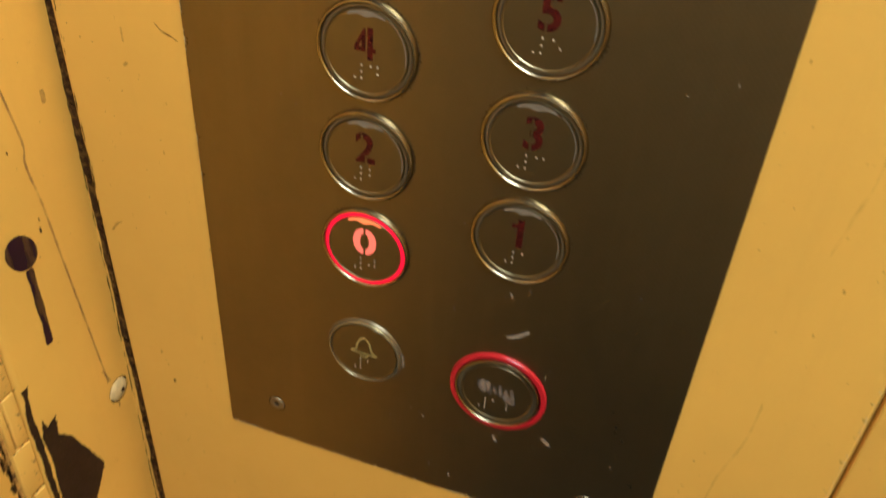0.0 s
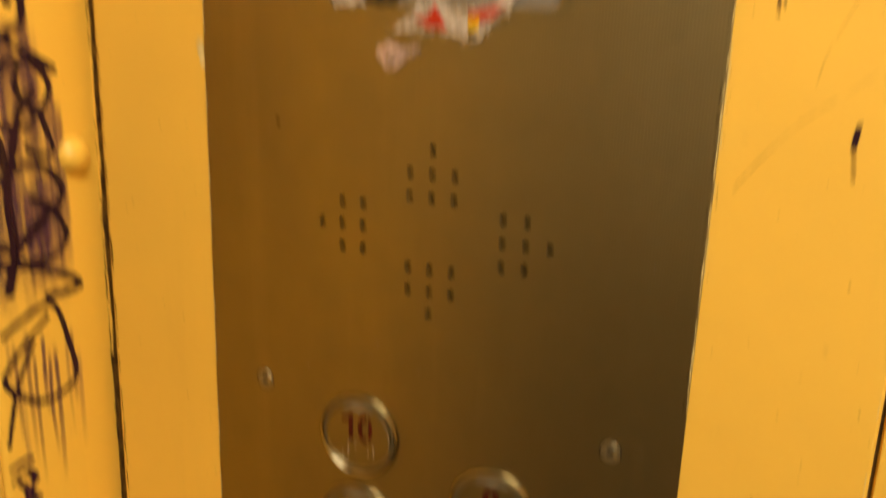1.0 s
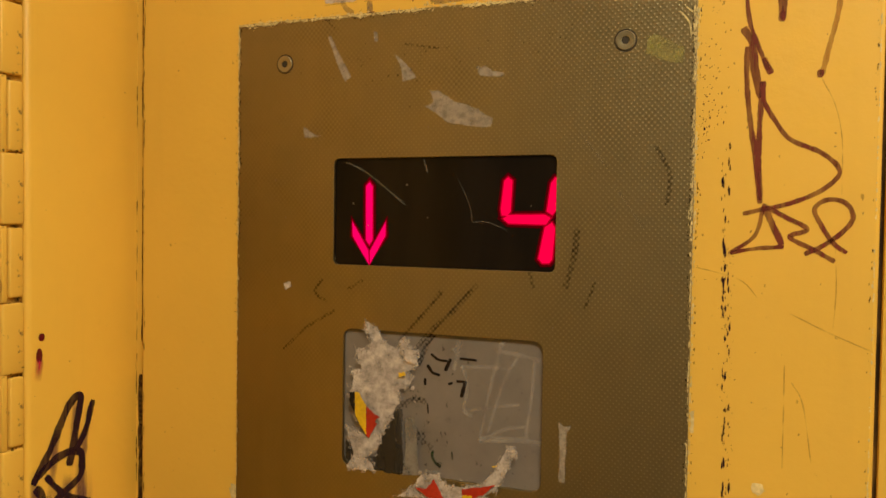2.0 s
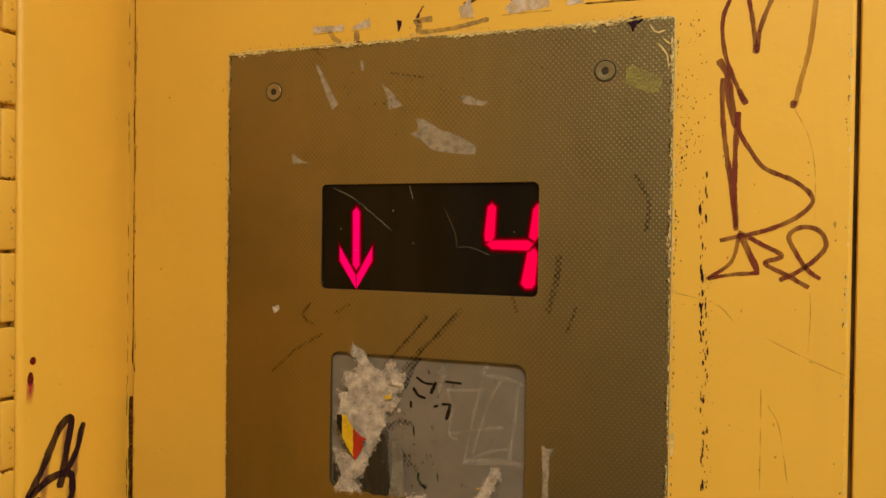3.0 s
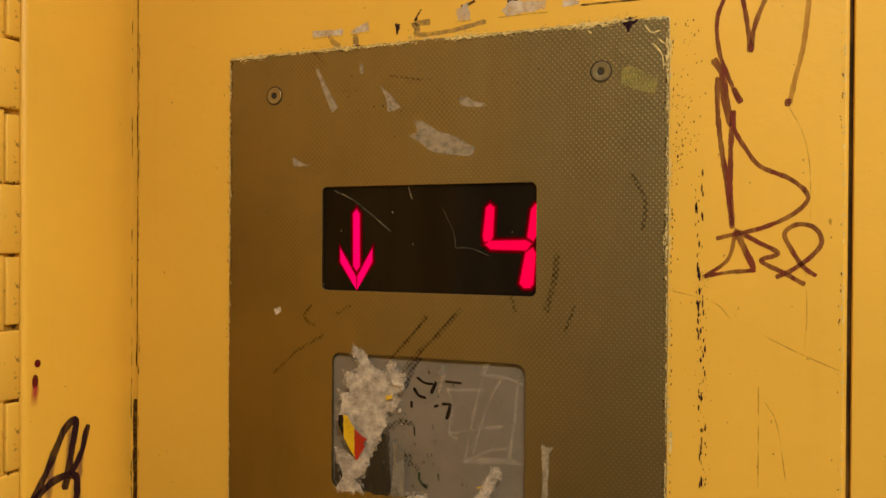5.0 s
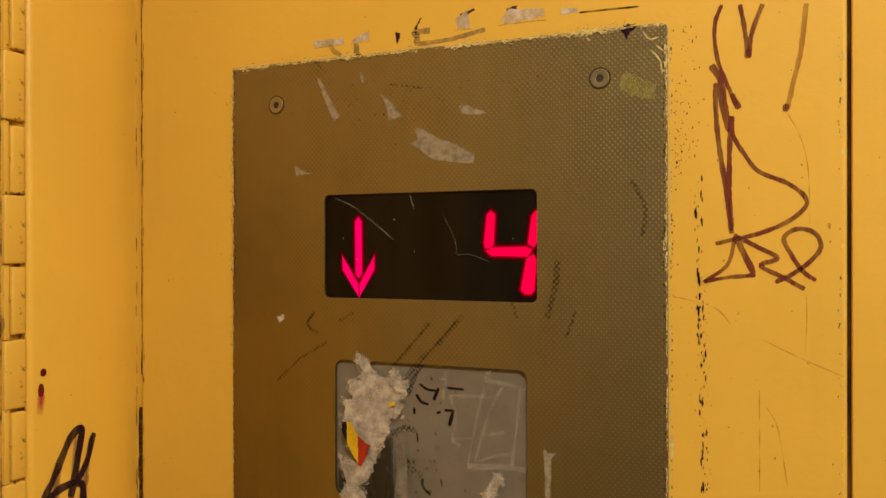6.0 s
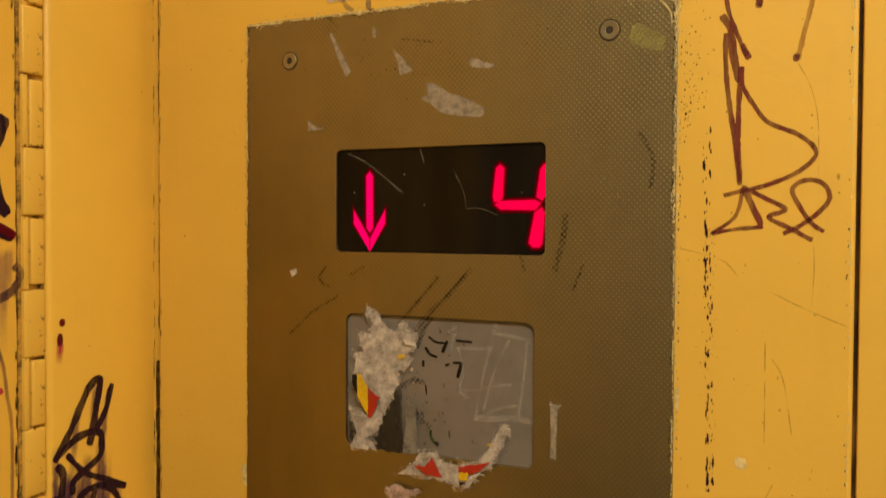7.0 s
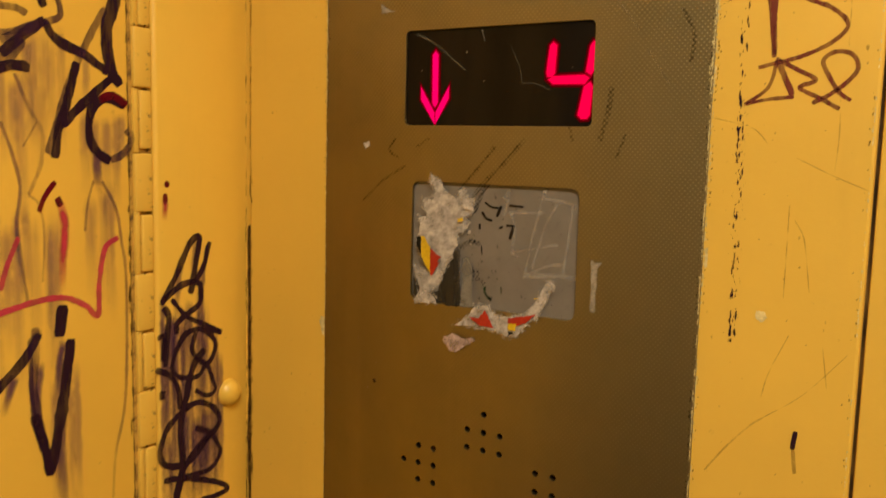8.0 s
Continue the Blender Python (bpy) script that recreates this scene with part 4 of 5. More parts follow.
tag_left.line("ink", 2.75, (-52.6, 1423.7), (-45.1, 1416.5), (-33.3, 1414.9), (-27.1, 1420), (-23.1, 1411.1), (-21, 1404.1), (-27.3, 1402.3), (-35.4, 1407.4))
tag_left.line("ink", 3.62, (-43.4, 1398.2), (-33.5, 1399.9), (-23.2, 1394.8), (-17.8, 1386.8), (-21.3, 1381), (-33.8, 1374.7), (-43.9, 1364.8), (-50, 1350.7))
tag_left.line("ink", 3.19, (-35.7, 1385.9), (-25.5, 1380.5), (-19.2, 1372.1), (-18, 1365.1), (-25.7, 1359.1), (-40, 1359.7), (-57.4, 1362.1))
tag_left.line("ink", 3.62, (-45.4, 1397.1), (-55, 1390.2), (-59.7, 1379.1), (-57.2, 1371.5), (-47.8, 1367.6), (-37.9, 1368.8), (-24.6, 1379.3))
tag_left.line("ink", 3.19, (-53.6, 1362.1), (-34, 1355.8), (-17.3, 1347.9), (-12.1, 1342.8), (-19.5, 1341.9), (-32.1, 1342.9))
tag_left.line("ink", 3.92, (-57.6, 1411.9), (-58.1, 1407.1))
tag_left.line("ink", 2.75, (-56, 1332), (-38.2, 1338.4), (-27.7, 1337.7), (-21.6, 1320), (-19.4, 1300.8), (-38.4, 1297.3), (-55.3, 1310.5), (-52, 1319.5), (-31.1, 1334.7))
tag_left.line("ink", 2.32, (-39.6, 1326.3), (-50.6, 1307.6), (-57.7, 1283.8))
tag_left.line("violet", 2.46, (-58.9, 1273.9), (-50.1, 1274.7), (-45.7, 1273.3))
tag_left.line("violet", 3.19, (-55.3, 1268), (-48.9, 1259.2), (-43.4, 1252.8))
tag_left.line("violet", 2.75, (-43.5, 1193), (-34.7, 1175.2), (-34.9, 1169.8), (-42.9, 1172.7), (-46.6, 1176.1))
tag_left.patch("darkred", 0.12, (-51.3, 1520.9), (-51.5, 1520.1), (-51.9, 1519.5), (-52.6, 1519.2), (-53.4, 1519.2), (-54, 1519.6), (-54.5, 1520.2), (-54.6, 1521), (-54.4, 1521.7), (-54, 1522.3), (-53.3, 1522.6), (-52.6, 1522.6), (-51.9, 1522.3), (-51.5, 1521.7))
tag_left.patch("darkred", 0.12, (-52.5, 1513), (-52.7, 1511.6), (-53.2, 1510.5), (-53.9, 1509.9), (-54.6, 1509.9), (-55.3, 1510.6), (-55.7, 1511.7), (-55.8, 1513.1), (-55.6, 1514.5), (-55.2, 1515.6), (-54.5, 1516.2), (-53.8, 1516.2), (-53.1, 1515.5), (-52.7, 1514.4))
tag_left.line("redfade", 4.64, (-54, 1512.2), (-54.9, 1501.7))
tag_left.line("ink", 3.92, (-37.4, 1062.4), (-37.2, 1053.0), (-37.1, 1037.0), (-37.4, 1021.5))
tag_left.patch("chip", 0.9, (-53.3, 988.4), (-51.7, 982), (-45.7, 984.4), (-47.2, 973.3), (-39.8, 963.3), (-31.3, 942), (-25.9, 928.2), (-38.9, 909), (-54.8, 906.4), (-55.8, 939.2), (-54.4, 963.4), (-55.8, 978.4))
tag_left.line("crack", 1.1, (-28.0, 1140), (-24.0, 1114.6), (-25.2, 1105.2), (-22.0, 1083.2), (-19.5, 1056.6), (-16.5, 1027.3), (-11.0, 972))
tag_door.line("ink", 6.27, (-81.1, 1610.8), (-86.4, 1598.2), (-87.3, 1587.6), (-85.4, 1577.2), (-80.2, 1569.1))
tag_door.line("ink", 4.35, (-119.8, 1595), (-113.2, 1587.2), (-99, 1581.7), (-87, 1575))
tag_door.line("inkfade", 3.71, (-87.8, 1604.6), (-98.9, 1586.3), (-108.1, 1567.6), (-114.4, 1549.4), (-119.2, 1536.1))
tag_door.line("ink", 4.35, (-85.5, 1571.9), (-102.6, 1557.7), (-111.6, 1549))
tag_door.line("ink", 4.35, (-103.5, 1578.2), (-108.9, 1559.9), (-113.6, 1546.9), (-115.7, 1534.1))
tag_door.line("ink", 4.48, (-77.8, 1559.5), (-85.8, 1562.6), (-93.6, 1560.2), (-97.7, 1552.7), (-97.1, 1542.1), (-92.7, 1536.1), (-86.5, 1532.9))
tag_door.line("darkred", 4.22, (-91.7, 1561.4), (-87.9, 1563.5), (-84.1, 1564), (-80.3, 1562.3), (-76.8, 1559.8))
tag_door.line("inkfade", 3.58, (-86.5, 1532.9), (-78.3, 1537), (-73.9, 1544), (-77.4, 1548))
tag_door.line("ink", 4.74, (-139.7, 1578.2), (-129.3, 1587.3), (-118.9, 1595.1))
tag_door.line("ink", 4.61, (-144.9, 1570.7), (-134.9, 1574), (-126.6, 1573.5))
tag_door.line("inkfade", 2.82, (-144.3, 1586.6), (-134.3, 1588.3), (-121.1, 1593.6))
tag_door.line("inkfade", 3.07, (-141.4, 1598.3), (-131.4, 1598.4), (-127.4, 1596.4))
tag_door.line("ink", 3.84, (-121.3, 1605.7), (-118.8, 1600.8))
tag_door.line("inkfade", 2.94, (-112.6, 1606.6), (-111.4, 1597.9), (-119.8, 1593.8))
tag_door.line("ink", 4.48, (-150.4, 1430.2), (-145.2, 1434.1), (-134.4, 1443.3), (-125.8, 1454.7))
tag_door.line("inkfade", 3.33, (-125.8, 1456.3), (-131.4, 1450))
tag_door.line("inkfade", 4.35, (-127.9, 1457.7), (-128.6, 1444.8), (-129.9, 1431.4), (-128.1, 1418.2), (-126.3, 1405.6))
tag_door.line("inkfade", 2.3, (-130.8, 1453), (-130.7, 1432.1), (-129.9, 1414.7), (-126.3, 1398.9))
tag_door.line("ink", 4.99, (-129.8, 1417.3), (-125.3, 1401.3), (-122.4, 1386.7))
tag_door.line("ink", 5.76, (-110.2, 1449.3), (-114.6, 1423), (-119, 1402.2), (-123, 1386.4))
tag_door.line("ink", 6.02, (-114.1, 1466.1), (-116.3, 1451.5))
tag_door.line("pink", 2.76, (-149, 1465.7), (-143.9, 1466.7), (-128.1, 1469.4), (-114, 1469.6), (-102.3, 1464.4), (-95.4, 1458.4), (-94.3, 1474.4), (-90.7, 1490.6), (-83.2, 1495.5))
tag_door.line("redfade", 4.99, (-113.8, 1514.8), (-111.8, 1502.9), (-113.2, 1487.3), (-114, 1471.4))
tag_door.line("pink", 2.3, (-134.5, 1499.4), (-140.1, 1487.4), (-143.6, 1476.6))
tag_door.line("darkred", 2.3, (-116, 1523.4), (-121, 1517.6), (-124.5, 1510.1))
tag_door.line("darkred", 3.71, (-115.4, 1516.1), (-113.3, 1512.2))
stickers.frayed("paper", "fray", 0.55, (-33.4, 1530), (-30.7, 1528.7), (-28, 1527.5), (-25.4, 1523), (-22.2, 1520.4), (-19, 1519.7), (-14.4, 1521), (-9.3, 1518.5), (-8.7, 1513.1), (-11.7, 1511), (-14.8, 1509.6), (-10.1, 1507.9), (-13.7, 1503.4), (-17.8, 1502.1), (-16.9, 1497.1), (-18.7, 1494.6), (-20.7, 1489.7), (-24.9, 1482.7), (-26.4, 1476.8), (-28.6, 1480.3), (-31.7, 1479.8), (-34.5, 1483.9), (-37.8, 1489.6), (-40.3, 1494.3), (-40.7, 1499.5), (-39, 1504.9), (-40.2, 1508.1), (-34.8, 1509.5), (-38.1, 1516.4), (-37, 1518.4), (-31.7, 1517.8), (-30.6, 1522.6), (-33.4, 1526.2))
stickers.frayed("paper", "fray", 0.55, (-42.1, 1485), (-39.8, 1481.9), (-36.6, 1483.2), (-31.7, 1480.5), (-27.5, 1482.4), (-25.7, 1480.7), (-27.9, 1473.8), (-34.3, 1472.1), (-38.1, 1469.7), (-41, 1466.3), (-38.1, 1473.5), (-40.4, 1478.1))
stickers.frayed("paper", "fray", 0.55, (-17, 1522.6), (-13.9, 1523.8), (-11.6, 1520.2), (-9.3, 1519), (-8.9, 1514), (-13.8, 1514.5), (-15.9, 1517.1))
stickers.patch("flagblack", 0.35, (-40.4, 1499.1), (-37.8, 1499.5), (-37.7, 1490.3), (-40.2, 1494.8))
stickers.patch("flagyellow", 0.35, (-37.8, 1499.5), (-35.7, 1499.3), (-32.2, 1494.1), (-32.1, 1481.4), (-34.5, 1484.9), (-37.7, 1490.2))
stickers.patch("flagred", 0.35, (-32.2, 1493.9), (-29.2, 1491.6), (-25.7, 1489.9), (-27.9, 1488), (-27, 1486.6), (-29.1, 1483.6), (-31, 1480.3), (-32.1, 1481.4))
stickers.patch("flagyellow", 0.35, (-17.3, 1509.4), (-14.3, 1510), (-13.7, 1508.8), (-16.8, 1507.8))
stickers.patch("flagyellow", 0.35, (24.7, 1474.8), (27.1, 1476), (29.4, 1475.9), (27.1, 1474.7))
stickers.frayed("paper", "fray", 0.55, (-17.4, 1457.2), (-9.9, 1462.4), (-6.3, 1467.8), (0.8, 1469.2), (5.6, 1464.9), (11.6, 1465.1), (20.4, 1467.6), (26, 1473.5), (30, 1481.1), (32.9, 1484.8), (35.3, 1482.4), (31.6, 1475.5), (27.7, 1467.1), (20.7, 1461.4), (16.5, 1455.8), (10.5, 1455.7), (2.8, 1458), (-5, 1458.3))
stickers.patch("flagred", 0.35, (-8.9, 1462.5), (-3.6, 1462.6), (0, 1466.9), (3.3, 1461.3), (5.2, 1458.6), (-2.8, 1459.1))
stickers.patch("flagred", 0.35, (12.3, 1464.6), (23.4, 1467.1), (26.8, 1468.4), (22.1, 1463.8), (17.1, 1461.5), (12.4, 1462))
stickers.patch("flagyellow", 0.35, (12.4, 1462), (16.8, 1462.5), (16.4, 1459), (12.5, 1459))
stickers.patch("flagblack", 0.35, (12.5, 1458.5), (16.1, 1458.1), (12.9, 1456.3))
stickers.patch("pinkbit", 0.8, (-23.7, 1449.3), (-19.2, 1452.7), (-15.3, 1453.3), (-12.1, 1450.9), (-6.4, 1452.8), (-4.8, 1451.4), (-11, 1447.7), (-15.1, 1444.3), (-19, 1443.7), (-20.7, 1446.3))
stickers.frayed("paper", "fray", 0.55, (-36.5, 1471.4), (-32.7, 1472.3), (-28.4, 1469.5), (-27.6, 1466.8), (-34.3, 1466.4), (-40.2, 1466.1))
rubs.line("pen", 1.02, (-3.7, 1517.9), (-0.1, 1515.8), (4.1, 1515.5))
rubs.line("pen", 1.19, (-5.2, 1513.3), (-2.8, 1510.3), (0.6, 1509.4))
rubs.line("pen", 1.02, (9.2, 1517), (16.8, 1516.8))
rubs.line("pen", 1.02, (7.9, 1507.5), (12, 1507.7))
rubs.line("pen", 1.19, (-6.2, 1507.6), (-6.1, 1504.8))
rubs.line("scuff", 2.1, (3.2, 1532.4), (-4.1, 1524.1), (-9.6, 1512.3))
rubs.line("scuff", 2.4, (-18.9, 1494.7), (-11, 1498.1), (-5.4, 1498))
rubs.line("chalk", 1.76, (27.3, 1524.8), (24.4, 1512.6), (20.7, 1498), (18.4, 1483.3))
rubs.line("chalk", 2.03, (23.5, 1521.5), (35.3, 1520.1), (44.1, 1518.3))
rubs.line("chalk", 1.76, (34, 1519), (28.8, 1510.3), (25, 1498.3), (21.9, 1488.1))
rubs.line("chalk", 1.76, (41.3, 1520), (40.1, 1504.7), (37.8, 1487.9))
rubs.line("chalk", 1.76, (12, 1495.7), (27.8, 1499.1), (34.8, 1500.4))
rubs.line("chalk", 1.76, (18.3, 1484.6), (29.6, 1490.2), (37.1, 1491.7))
rubs.line("chalk", 2.84, (18.3, 1484.6), (35.4, 1486.3), (45.1, 1485.8))
rubs.line("chalk", 2.03, (45.1, 1485.8), (46.2, 1491.2), (45.2, 1495))
rubs.line("chalk", 1.76, (9.8, 1513.8), (28.6, 1514.6))
rubs.line("scuff", 1.0, (-14.5, 1490.3), (-13.5, 1489.5))
glass_marks.line("scratchl", 0.8, (-44.5, 1597.8), (-33.7, 1592.8), (-15.9, 1579.5))
glass_marks.line("scratchl", 0.7, (-8.1, 1599.1), (-6, 1592.7))
glass_marks.line("scratchl", 0.3, (7.5, 1590.3), (12.7, 1579.8), (14, 1572.8))
glass_marks.line("scratchl", 0.35, (14, 1572.8), (20.3, 1572.9), (28.9, 1569.7))
residue.patch("pale", 0.35, (-103.6, 1450.5), (-100.4, 1450.3), (-99.5, 1441.1), (-102.3, 1441.3))
residue.patch("pale", 0.35, (-104.5, 1448.6), (-102, 1448.2), (-100.3, 1439.9), (-102.4, 1440.7))
residue.patch("pale", 0.35, (122.7, 1481.5), (125.7, 1481.2), (127.2, 1478.6), (124.5, 1476.7), (122.4, 1478.7))
residue.patch("pale", 0.35, (101, 1504.7), (102.2, 1505.2), (102.1, 1496.8), (100.9, 1497.1))
tag_left.line("violet", 2.32, (-50, 1270.5), (-45.1, 1264.3), (-51.8, 1258.3), (-45.4, 1252.5))
tag_left.line("violet", 2.17, (-55, 1246.7), (-46.2, 1236.5), (-51.9, 1228.6), (-39.4, 1229.9), (-43.5, 1223.7))
tag_left.line("violet", 2.03, (-58.3, 1267), (-52.1, 1270.4), (-46.8, 1263.6), (-51.9, 1259.4))
rubs.line("pen", 1.53, (5.3, 1516.6), (2.9, 1511.5))
rubs.line("pen", 1.53, (12, 1508), (10.2, 1501.2))
rubs.line("pen", 1.02, (4.3, 1506.1), (6.4, 1506.8))
rubs.line("scratch", 0.22, (-18, 1518.4), (-22.1, 1514.8), (-26.3, 1512.1), (-30.5, 1508.5), (-31.5, 1503.7))
rubs.line("pen", 0.51, (-30.1, 1517.5), (-29.9, 1516.1))
rubs.line("pen", 0.51, (-14.3, 1517.3), (-14.6, 1514))
rubs.line("chalk", 2.84, (9.6, 1524.5), (8.2, 1520.8), (8.8, 1517.6))
rubs.line("chalk", 2.16, (7.3, 1517.1), (6.9, 1512.1))
rubs.line("chalk", 1.62, (5.3, 1520.6), (9.2, 1520.4))
rubs.line("chalk", 1.89, (10.2, 1514.1), (12.8, 1505.8), (11.5, 1495.8), (15.4, 1493.4))
rubs.line("chalk", 1.89, (26.4, 1523), (29.2, 1525.8))
rubs.line("chalk", 2.16, (43.6, 1485.1), (46.7, 1490.7), (45.7, 1494.9))
rubs.line("pen", 0.68, (-4.9, 1497.3), (-4.4, 1492.8))
rubs.line("greenpen", 1.2, (-2.2, 1477.8), (-2.3, 1475.1), (-0.6, 1472.5), (1.4, 1471.9))
rubs.line("greenpen", 0.9, (6.3, 1478.4), (6.8, 1474.8))
rubs.line("scuff", 0.7, (3.2, 1486.7), (3.5, 1484))
rubs.line("chalk", 2.43, (33.5, 1483.9), (32.2, 1479.3), (29.9, 1472.8))
rubs.line("chalk", 1.62, (-16.6, 1489.2), (-16.3, 1481.7))
rubs.line("chalk", 1.35, (-20.6, 1480.3), (-18.5, 1477.8), (-15.4, 1477.7))
rubs.line("chalk", 2.56, (-5, 1468.3), (1, 1468.6))
scratches.line("ink", 1.4, (-131.8, 975.9), (-131.5, 973.7))
scratches.line("crack", 0.8, (-127.3, 1159.2), (-127.4, 1156.6), (-127.3, 1153.1))
scratches.line("scratch", 1.27, (-129, 1143.3), (-127.1, 1145))
scratches.line("ink", 0.3, (-112.3, 1163.3), (-109.5, 1160.5), (-106.2, 1159.5), (-103.4, 1157.9))
scratches.line("ink", 0.6, (-108.8, 1160.6), (-105.8, 1159.1))
scratches.line("scratch", 1.12, (-150.3, 1061.1), (-147.5, 1065), (-144.5, 1067.1))
tag_left.line("crack", 2.4, (-8.6, 1130.3), (-8.6, 1127.5), (-8.6, 1124.5))
tag_left.line("ink", 0.87, (-32.3, 1115.3), (-32.1, 1113.3))
tag_left.line("ink", 1.01, (-26.5, 1076.6), (-26.4, 1073.7))
tag_left.line("ink", 0.87, (-26.1, 1080.9), (-25.7, 1078.9))
stains.line("glue", 1.7, (30.2, 1063.8), (34.1, 1065.6), (38.6, 1069.5))
stains.line("glue", 1.1, (29.4, 1085.5), (30.5, 1084))
stains.line("glue", 1.5, (30.1, 1007.1), (32, 1003.6))
stains.line("glue", 1.9, (50.7, 1014.1), (54.5, 1010.9))
stains.line("glue", 1.2, (-12.5, 1038.2), (-11.7, 1031.9))
tag_door.line("inkfade", 4.35, (-139.5, 1583.7), (-131.8, 1587.9), (-121.2, 1593.1))
tag_door.line("inkfade", 4.99, (-142.3, 1574), (-136, 1577.4), (-129.3, 1585.3))
for i in range(26):
    a, d = random.uniform(-1, 1), random.gauss(0, 2.0)
    x, z = 149 + 4.5 * a + d * 0.6, 1225 + 6.5 * a - d * 0.6
    scratches.line("ink", random.uniform(0.5, 1.5), (x, z), (x + random.uniform(-1.2, 1.2), z + random.uniform(-3, 3)))
blob = [(-38.6 + 7.6 * math.cos(q) + 2.6 * math.sin(q), 1071.5 - 5.0 * math.cos(q) + 7.2 * math.sin(q)) for q in [i * math.pi / 12 for i in range(24)]]
tag_left.patch("ink", 0.3, *blob)
for m in (tag_right, scratches, residue, stains, glass_marks, stickers, rubs, tag_left, tag_door):
    m.done()


def flecks(name, parent, place, label, kind, spots):
    """Many tiny irregular flakes at (x, z, size, height over width)."""
    bm = bmesh.new()
    for i, (x, z, s, tall) in enumerate(spots):
        n = random.randint(4, 7)
        a0 = random.uniform(0, 6)
        vs = []
        for k in range(n):
            q = a0 + 2 * math.pi * k / n
            r = s * random.uniform(0.5, 1.2)
            vs.append(bm.verts.new(place(x + r * math.cos(q), z + tall * r * math.sin(q), 0.00010 + 0.0000015 * (i % 60))))
        bm.faces.new(vs)
    ob = part(name, bm, MARKS[kind], parent, label, smooth=False)
    tagged(ob, kind="stuff")


rnd = random.uniform
torn = [(-28 + random.gauss(0, 7), 1503 + random.gauss(0, 9), rnd(0.4, 1.5), rnd(0.6, 1.4)) for _ in range(60)] + [(8 + random.gauss(0, 13), 1464 + random.gauss(0, 3), rnd(0.3, 1.1), rnd(0.5, 1.1)) for _ in range(40)]
flecks("paper_scraps", notice, on_front(0.0013), "tiny torn paper scraps", "paper", torn)
dashes = []
for i in range(64):
    z = rnd(1466, 1604)
    for column_x in random.sample((-1.1, -0.8, -0.2, 1.0), random.choice((1, 1, 2, 2))):
        x = 111.0 + (1600 - z) * 0.022 + column_x + random.gauss(0, 0.25)
        dashes.append((x, z + rnd(-2, 2), rnd(0.16, 0.50), rnd(1.5, 6.0)))
for i in range(90):
    z = rnd(1466, 1575)
    dashes.append((111.0 + (1600 - z) * 0.022 + random.gauss(0, 1.5), z, rnd(0.08, 0.20), rnd(0.8, 3.5)))
dashes += [(107.5 + random.gauss(0, 2.4), rnd(1605, 1662), rnd(0.10, 0.34), rnd(0.7, 2.6)) for _ in range(60)]
dashes += [(102.5 + abs(random.gauss(0, 1.6)), rnd(1596, 1640), rnd(0.08, 0.30), rnd(0.6, 1.8)) for _ in range(50)]
flecks("adhesive_flecks", column, on_front(FRONT), "broken vertical line of black adhesive flecks", "ink", dashes)

grime = [(-155.2 + abs(random.gauss(0, 0.35)), random.choice((rnd(860, 1700), rnd(860, 1420))), rnd(0.12, 0.42), rnd(3, 14)) for _ in range(220)]
flecks("joint_grime", column, on_front(FRONT - 0.0002), "dark ragged grime along the panel joint", "grime", grime)
grime = [(3.9 - abs(random.gauss(0, 0.3)), random.choice((rnd(860, 1700), rnd(860, 1420))), rnd(0.15, 0.5), rnd(3, 14)) for _ in range(220)]
flecks("joint_grime", strip, on_left(SIDE), "dark ragged grime along the leaf's edge", "grime", grime)
knots = [(-67 + random.gauss(0, 2.2), 36 + 1000 * PITCH * i - 2.2 + random.gauss(0, 0.8), rnd(0.3, 1.3), rnd(0.3, 1.0)) for i in range(26, 62) for _ in range(random.choice((1, 2, 5, 9)))]
flecks("knuckle_grime", hinge, lambda y, z, h: ((0.0016 + h), y / 1000 + 0.0672, z / 1000), "black grime in the gaps between knuckles", "grime", knots)
rust = [(-75.6 - abs(random.gauss(0, 0.9)), random.choice((rnd(900, 1120), rnd(900, 1700))), rnd(0.3, 0.9), rnd(2, 10)) for _ in range(220)]
rust += [(-76.2 - abs(random.gauss(0, 1.6)), rnd(880, 1060), rnd(0.7, 1.9), rnd(1.5, 5)) for _ in range(70)]
flecks("hinge_grime", door, on_left(SIDE), "rusty grime along the hinge edge of the door", "grime", rust)


def chipped(a, b, amount, spread, side):
    """Pale flakes of torn paint and dark dirt that crowd along a plate edge from a to b, in uneven runs."""
    a, b = Vector(a), Vector(b)
    run = (b - a).length
    pale, dark = [], []
    n = int(run * amount)
    for i in range(n):
        t = random.random()
        q = a.lerp(b, t)
        crowd = noise.noise((t * run * 0.045, a.x * 0.1, 3.0)) + 0.6 * noise.noise((t * run * 0.2, a.y * 0.1, 7.0))
        if crowd < rnd(-0.5, 0.45):
            continue
        off = abs(random.gauss(0, spread)) * (0.5 + max(0.0, crowd))
        p = q + Vector(side) * (off - 0.35)
        flat = abs((b - a).x) > abs((b - a).y)
        s = rnd(0.14, 0.50)
        pale.append((p.x, p.y, s * (1.5 if flat else 0.75), rnd(0.25, 0.8) if flat else rnd(1.0, 3.2)))
        if random.random() < 0.30:
            p = q + Vector(side) * (off + rnd(0.2, 0.9))
            dark.append((p.x, p.y, s * 0.7, rnd(0.4, 1.2) if flat else rnd(1.0, 3.0)))
    return pale, dark


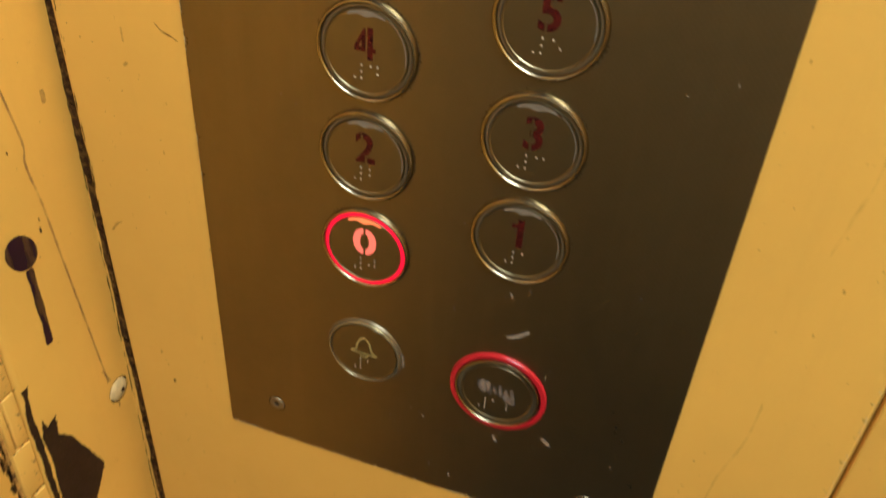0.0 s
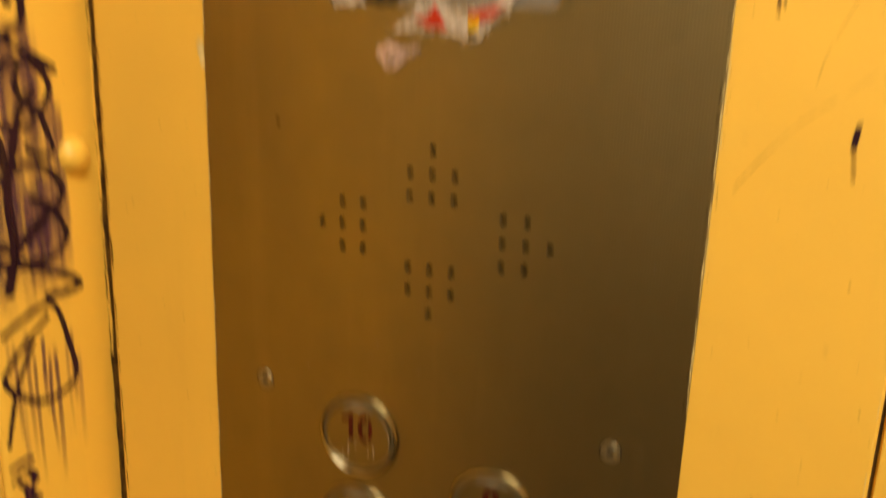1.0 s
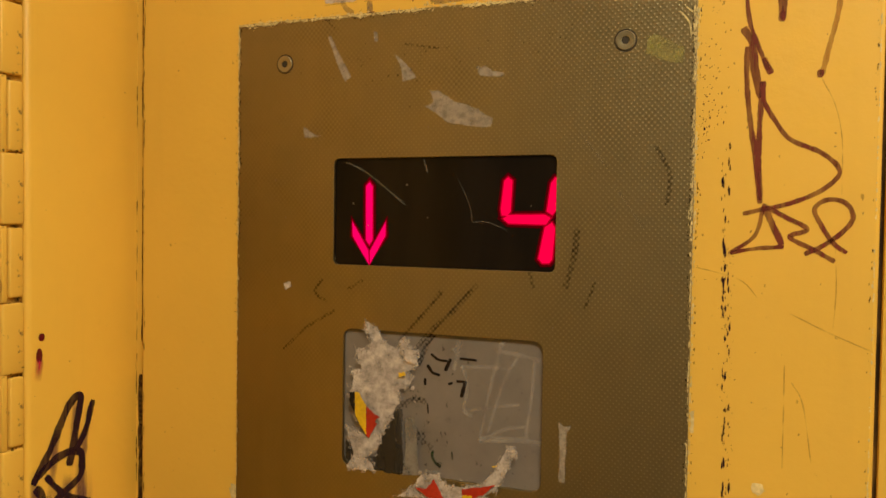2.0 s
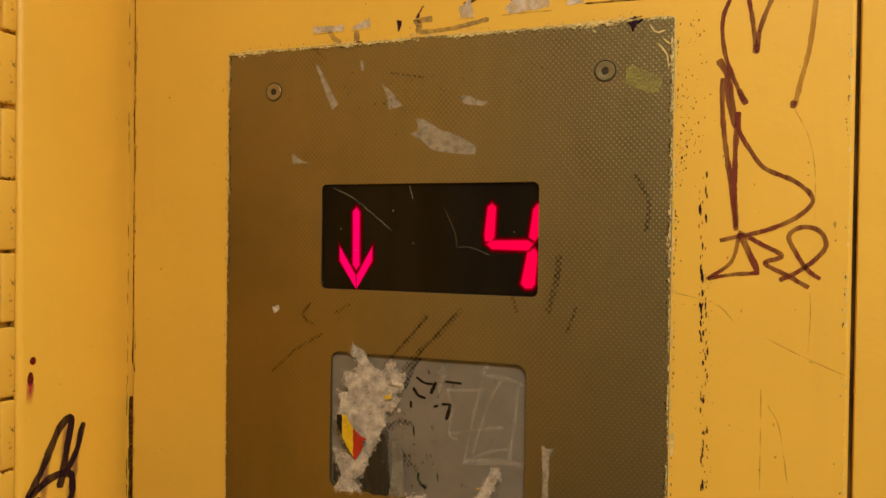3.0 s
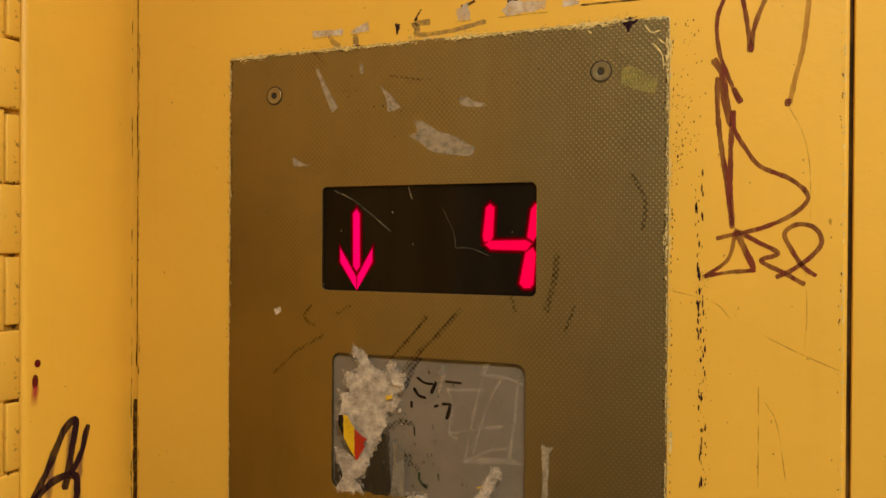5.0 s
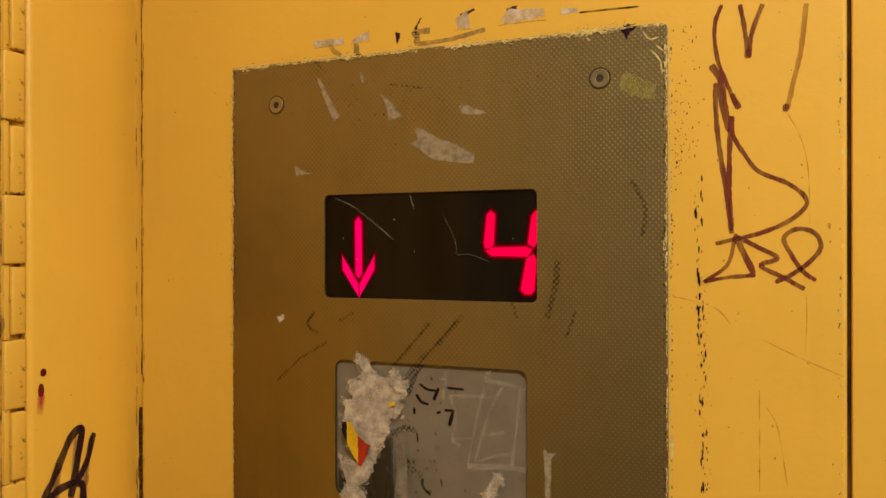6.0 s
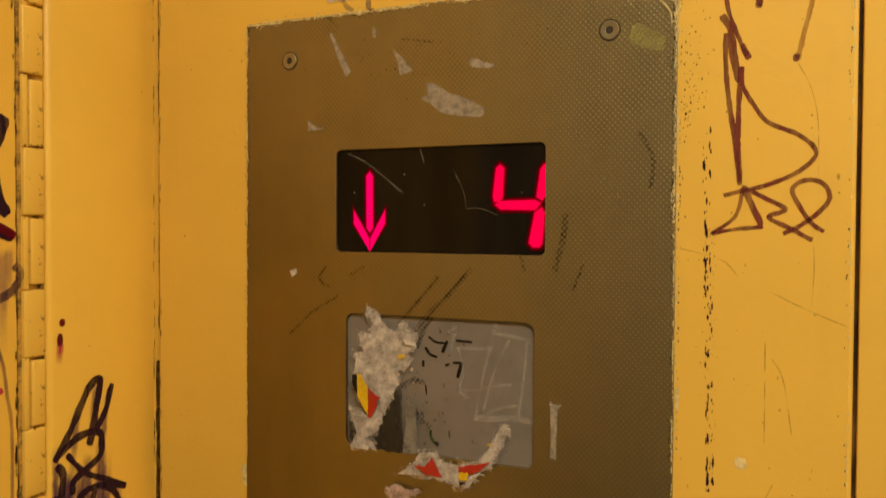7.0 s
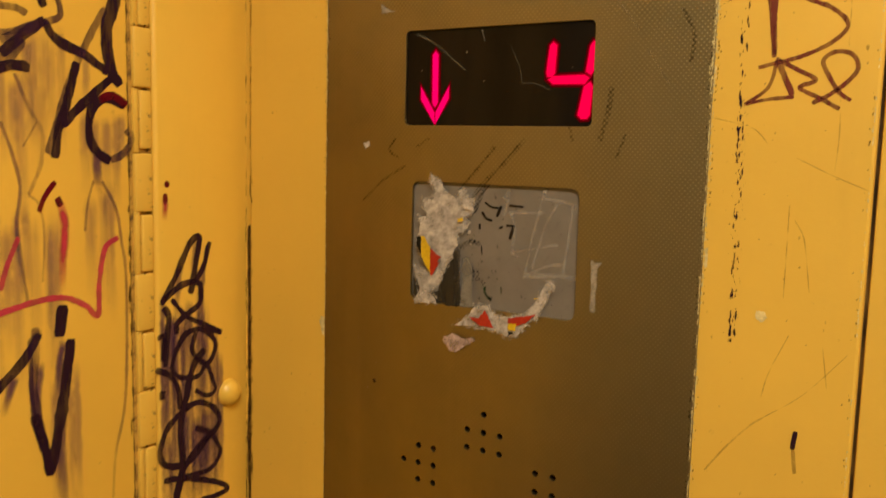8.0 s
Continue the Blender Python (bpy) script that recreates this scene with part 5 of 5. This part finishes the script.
EDGES = [((-99.6, 1659.6), (99.6, 1659.6), 11.0, 0.85, (0, -1)), ((-99.6, 1659), (-99.6, 1545), 4.5, 0.55, (1, 0)), ((-99.6, 1545), (-99.6, 1100), 1.6, 0.25, (1, 0)),
         ((99.6, 1655), (99.6, 1560), 4.5, 0.55, (-1, 0)), ((99.6, 1560), (99.6, 1330), 3.0, 0.25, (-1, 0)), ((-99.6, 961.4), (60, 961.4), 3.0, 0.5, (0, 1))]
found = [chipped(*e) for e in EDGES]
flecks("chipped_paint_edge", panel, on_front(0.0), "pale ragged paint along the plate's rim", "pale", [p for f in found for p in f[0]])
flecks("rim_dirt", panel, on_front(0.0), "thin dark dirt along the plate's rim", "grime", [p for f in found for p in f[1]])
outer = [chipped(*e) for e in [((100.8, 1655), (100.8, 1380), 2.0, 0.40, (1, 0)), ((-100.8, 1655), (-100.8, 1520), 1.4, 0.35, (-1, 0)), ((-95, 1660.9), (99, 1660.9), 2.0, 0.5, (0, 1))]]
flecks("flaked_paint", column, on_front(FRONT), "flaked pale paint round the plate", "pale", [p for f in outer for p in f[0]])
flecks("flaked_dirt", column, on_front(FRONT), "dirt caught along the plate", "grime", [p for f in outer for p in f[1]])
joint_chips = [chipped(*e) for e in [((159.3, 1700), (159.3, 940), 1.0, 0.20, (-1, 0))]]
flecks("joint_chips", column, on_front(FRONT), "pale chips along the column's edge", "pale", [p for f in joint_chips for p in f[0]])
flecks("joint_nicks", column, on_front(FRONT), "dark nicks along the column's edge", "grime", [p for f in joint_chips for p in f[1]])
smut = [(rnd(-42, 42), rnd(1468, 1524), rnd(0.15, 0.7), rnd(0.5, 1.8)) for _ in range(70)] + [(random.gauss(-10, 5), random.gauss(1480, 10), rnd(0.3, 1.2), rnd(0.8, 2.4)) for _ in range(40)]
flecks("smudge", notice, on_front(0.0014), "small dark smudges on the grey window", "scuff", smut)
dots = [(random.gauss(-20, 22), random.gauss(1638, 7), rnd(0.15, 0.45), rnd(0.7, 1.4)) for _ in range(150)] + [(random.gauss(45, 8), random.gauss(1645, 4), rnd(0.15, 0.45), 1) for _ in range(40)]
flecks("dark_dots", panel, on_front(0.0), "tiny dark dots of dirt on the steel", "scuff", [d for d in dots if 1604 < d[1] < 1656 and abs(d[0]) < 95])
# dark flecks round each button: grime, and the bezel's shadow painted with it
halo = []
for x, z in [(p[1], p[2]) for p in BUTTONS] + [ALARM, CALL]:
    out = 20.9 if (x, z) == CALL else 17.2 if (x, z) == ALARM else 18.6
    for k in range(110):
        q = rnd(0, 2 * math.pi)
        if noise.noise((3 * math.cos(q), 3 * math.sin(q), z * 50)) > -0.1:
            d = out - 0.2 + abs(random.gauss(0, 0.25))
            halo.append((1000 * x + d * math.cos(q), 1000 * z + d * math.sin(q), rnd(0.10, 0.34), rnd(0.6, 1.5)))
flecks("button_rim_shade", panel, on_front(0.0), "dark grime and painted rim shadow round the buttons", "rimdark", halo)
rusty = Marks("rusty_edge", strip, on_left(SIDE), "rusty broken edge low on the leaf")
path = [(-58.0 + 2.2 * noise.noise((z * 0.05, 0, 0)), 1.7 + 1.3 * noise.noise((z * 0.11, 4, 0)), z) for z in range(870, 1014, 3)]
rusty.patch("chip", 0.5, *[(x - w, z) for x, w, z in path], *[(x + w, z) for x, w, z in reversed(path)])
rusty.done()
specks = [(rnd(-97, 97), rnd(965, 1655), rnd(0.12, 0.38), rnd(0.7, 2.0)) for _ in range(120)] + [(rnd(-40, 90), rnd(965, 1010), rnd(0.15, 0.42), rnd(0.7, 1.6)) for _ in range(36)] + [(rnd(-20, 95), rnd(968, 1110), rnd(0.3, 0.65), rnd(0.8, 2.2)) for _ in range(14)]
flecks("pale_specks", panel, on_front(0.0), "tiny pale specks of dried dirt", "glue", specks)
flecks("dark_specks", column, on_front(FRONT), "small dark nicks in the yellow paint", "scratch", [(random.choice((rnd(-150, -103), rnd(103, 156))), rnd(900, 1660), rnd(0.15, 0.6), rnd(0.7, 2.5)) for _ in range(150)])
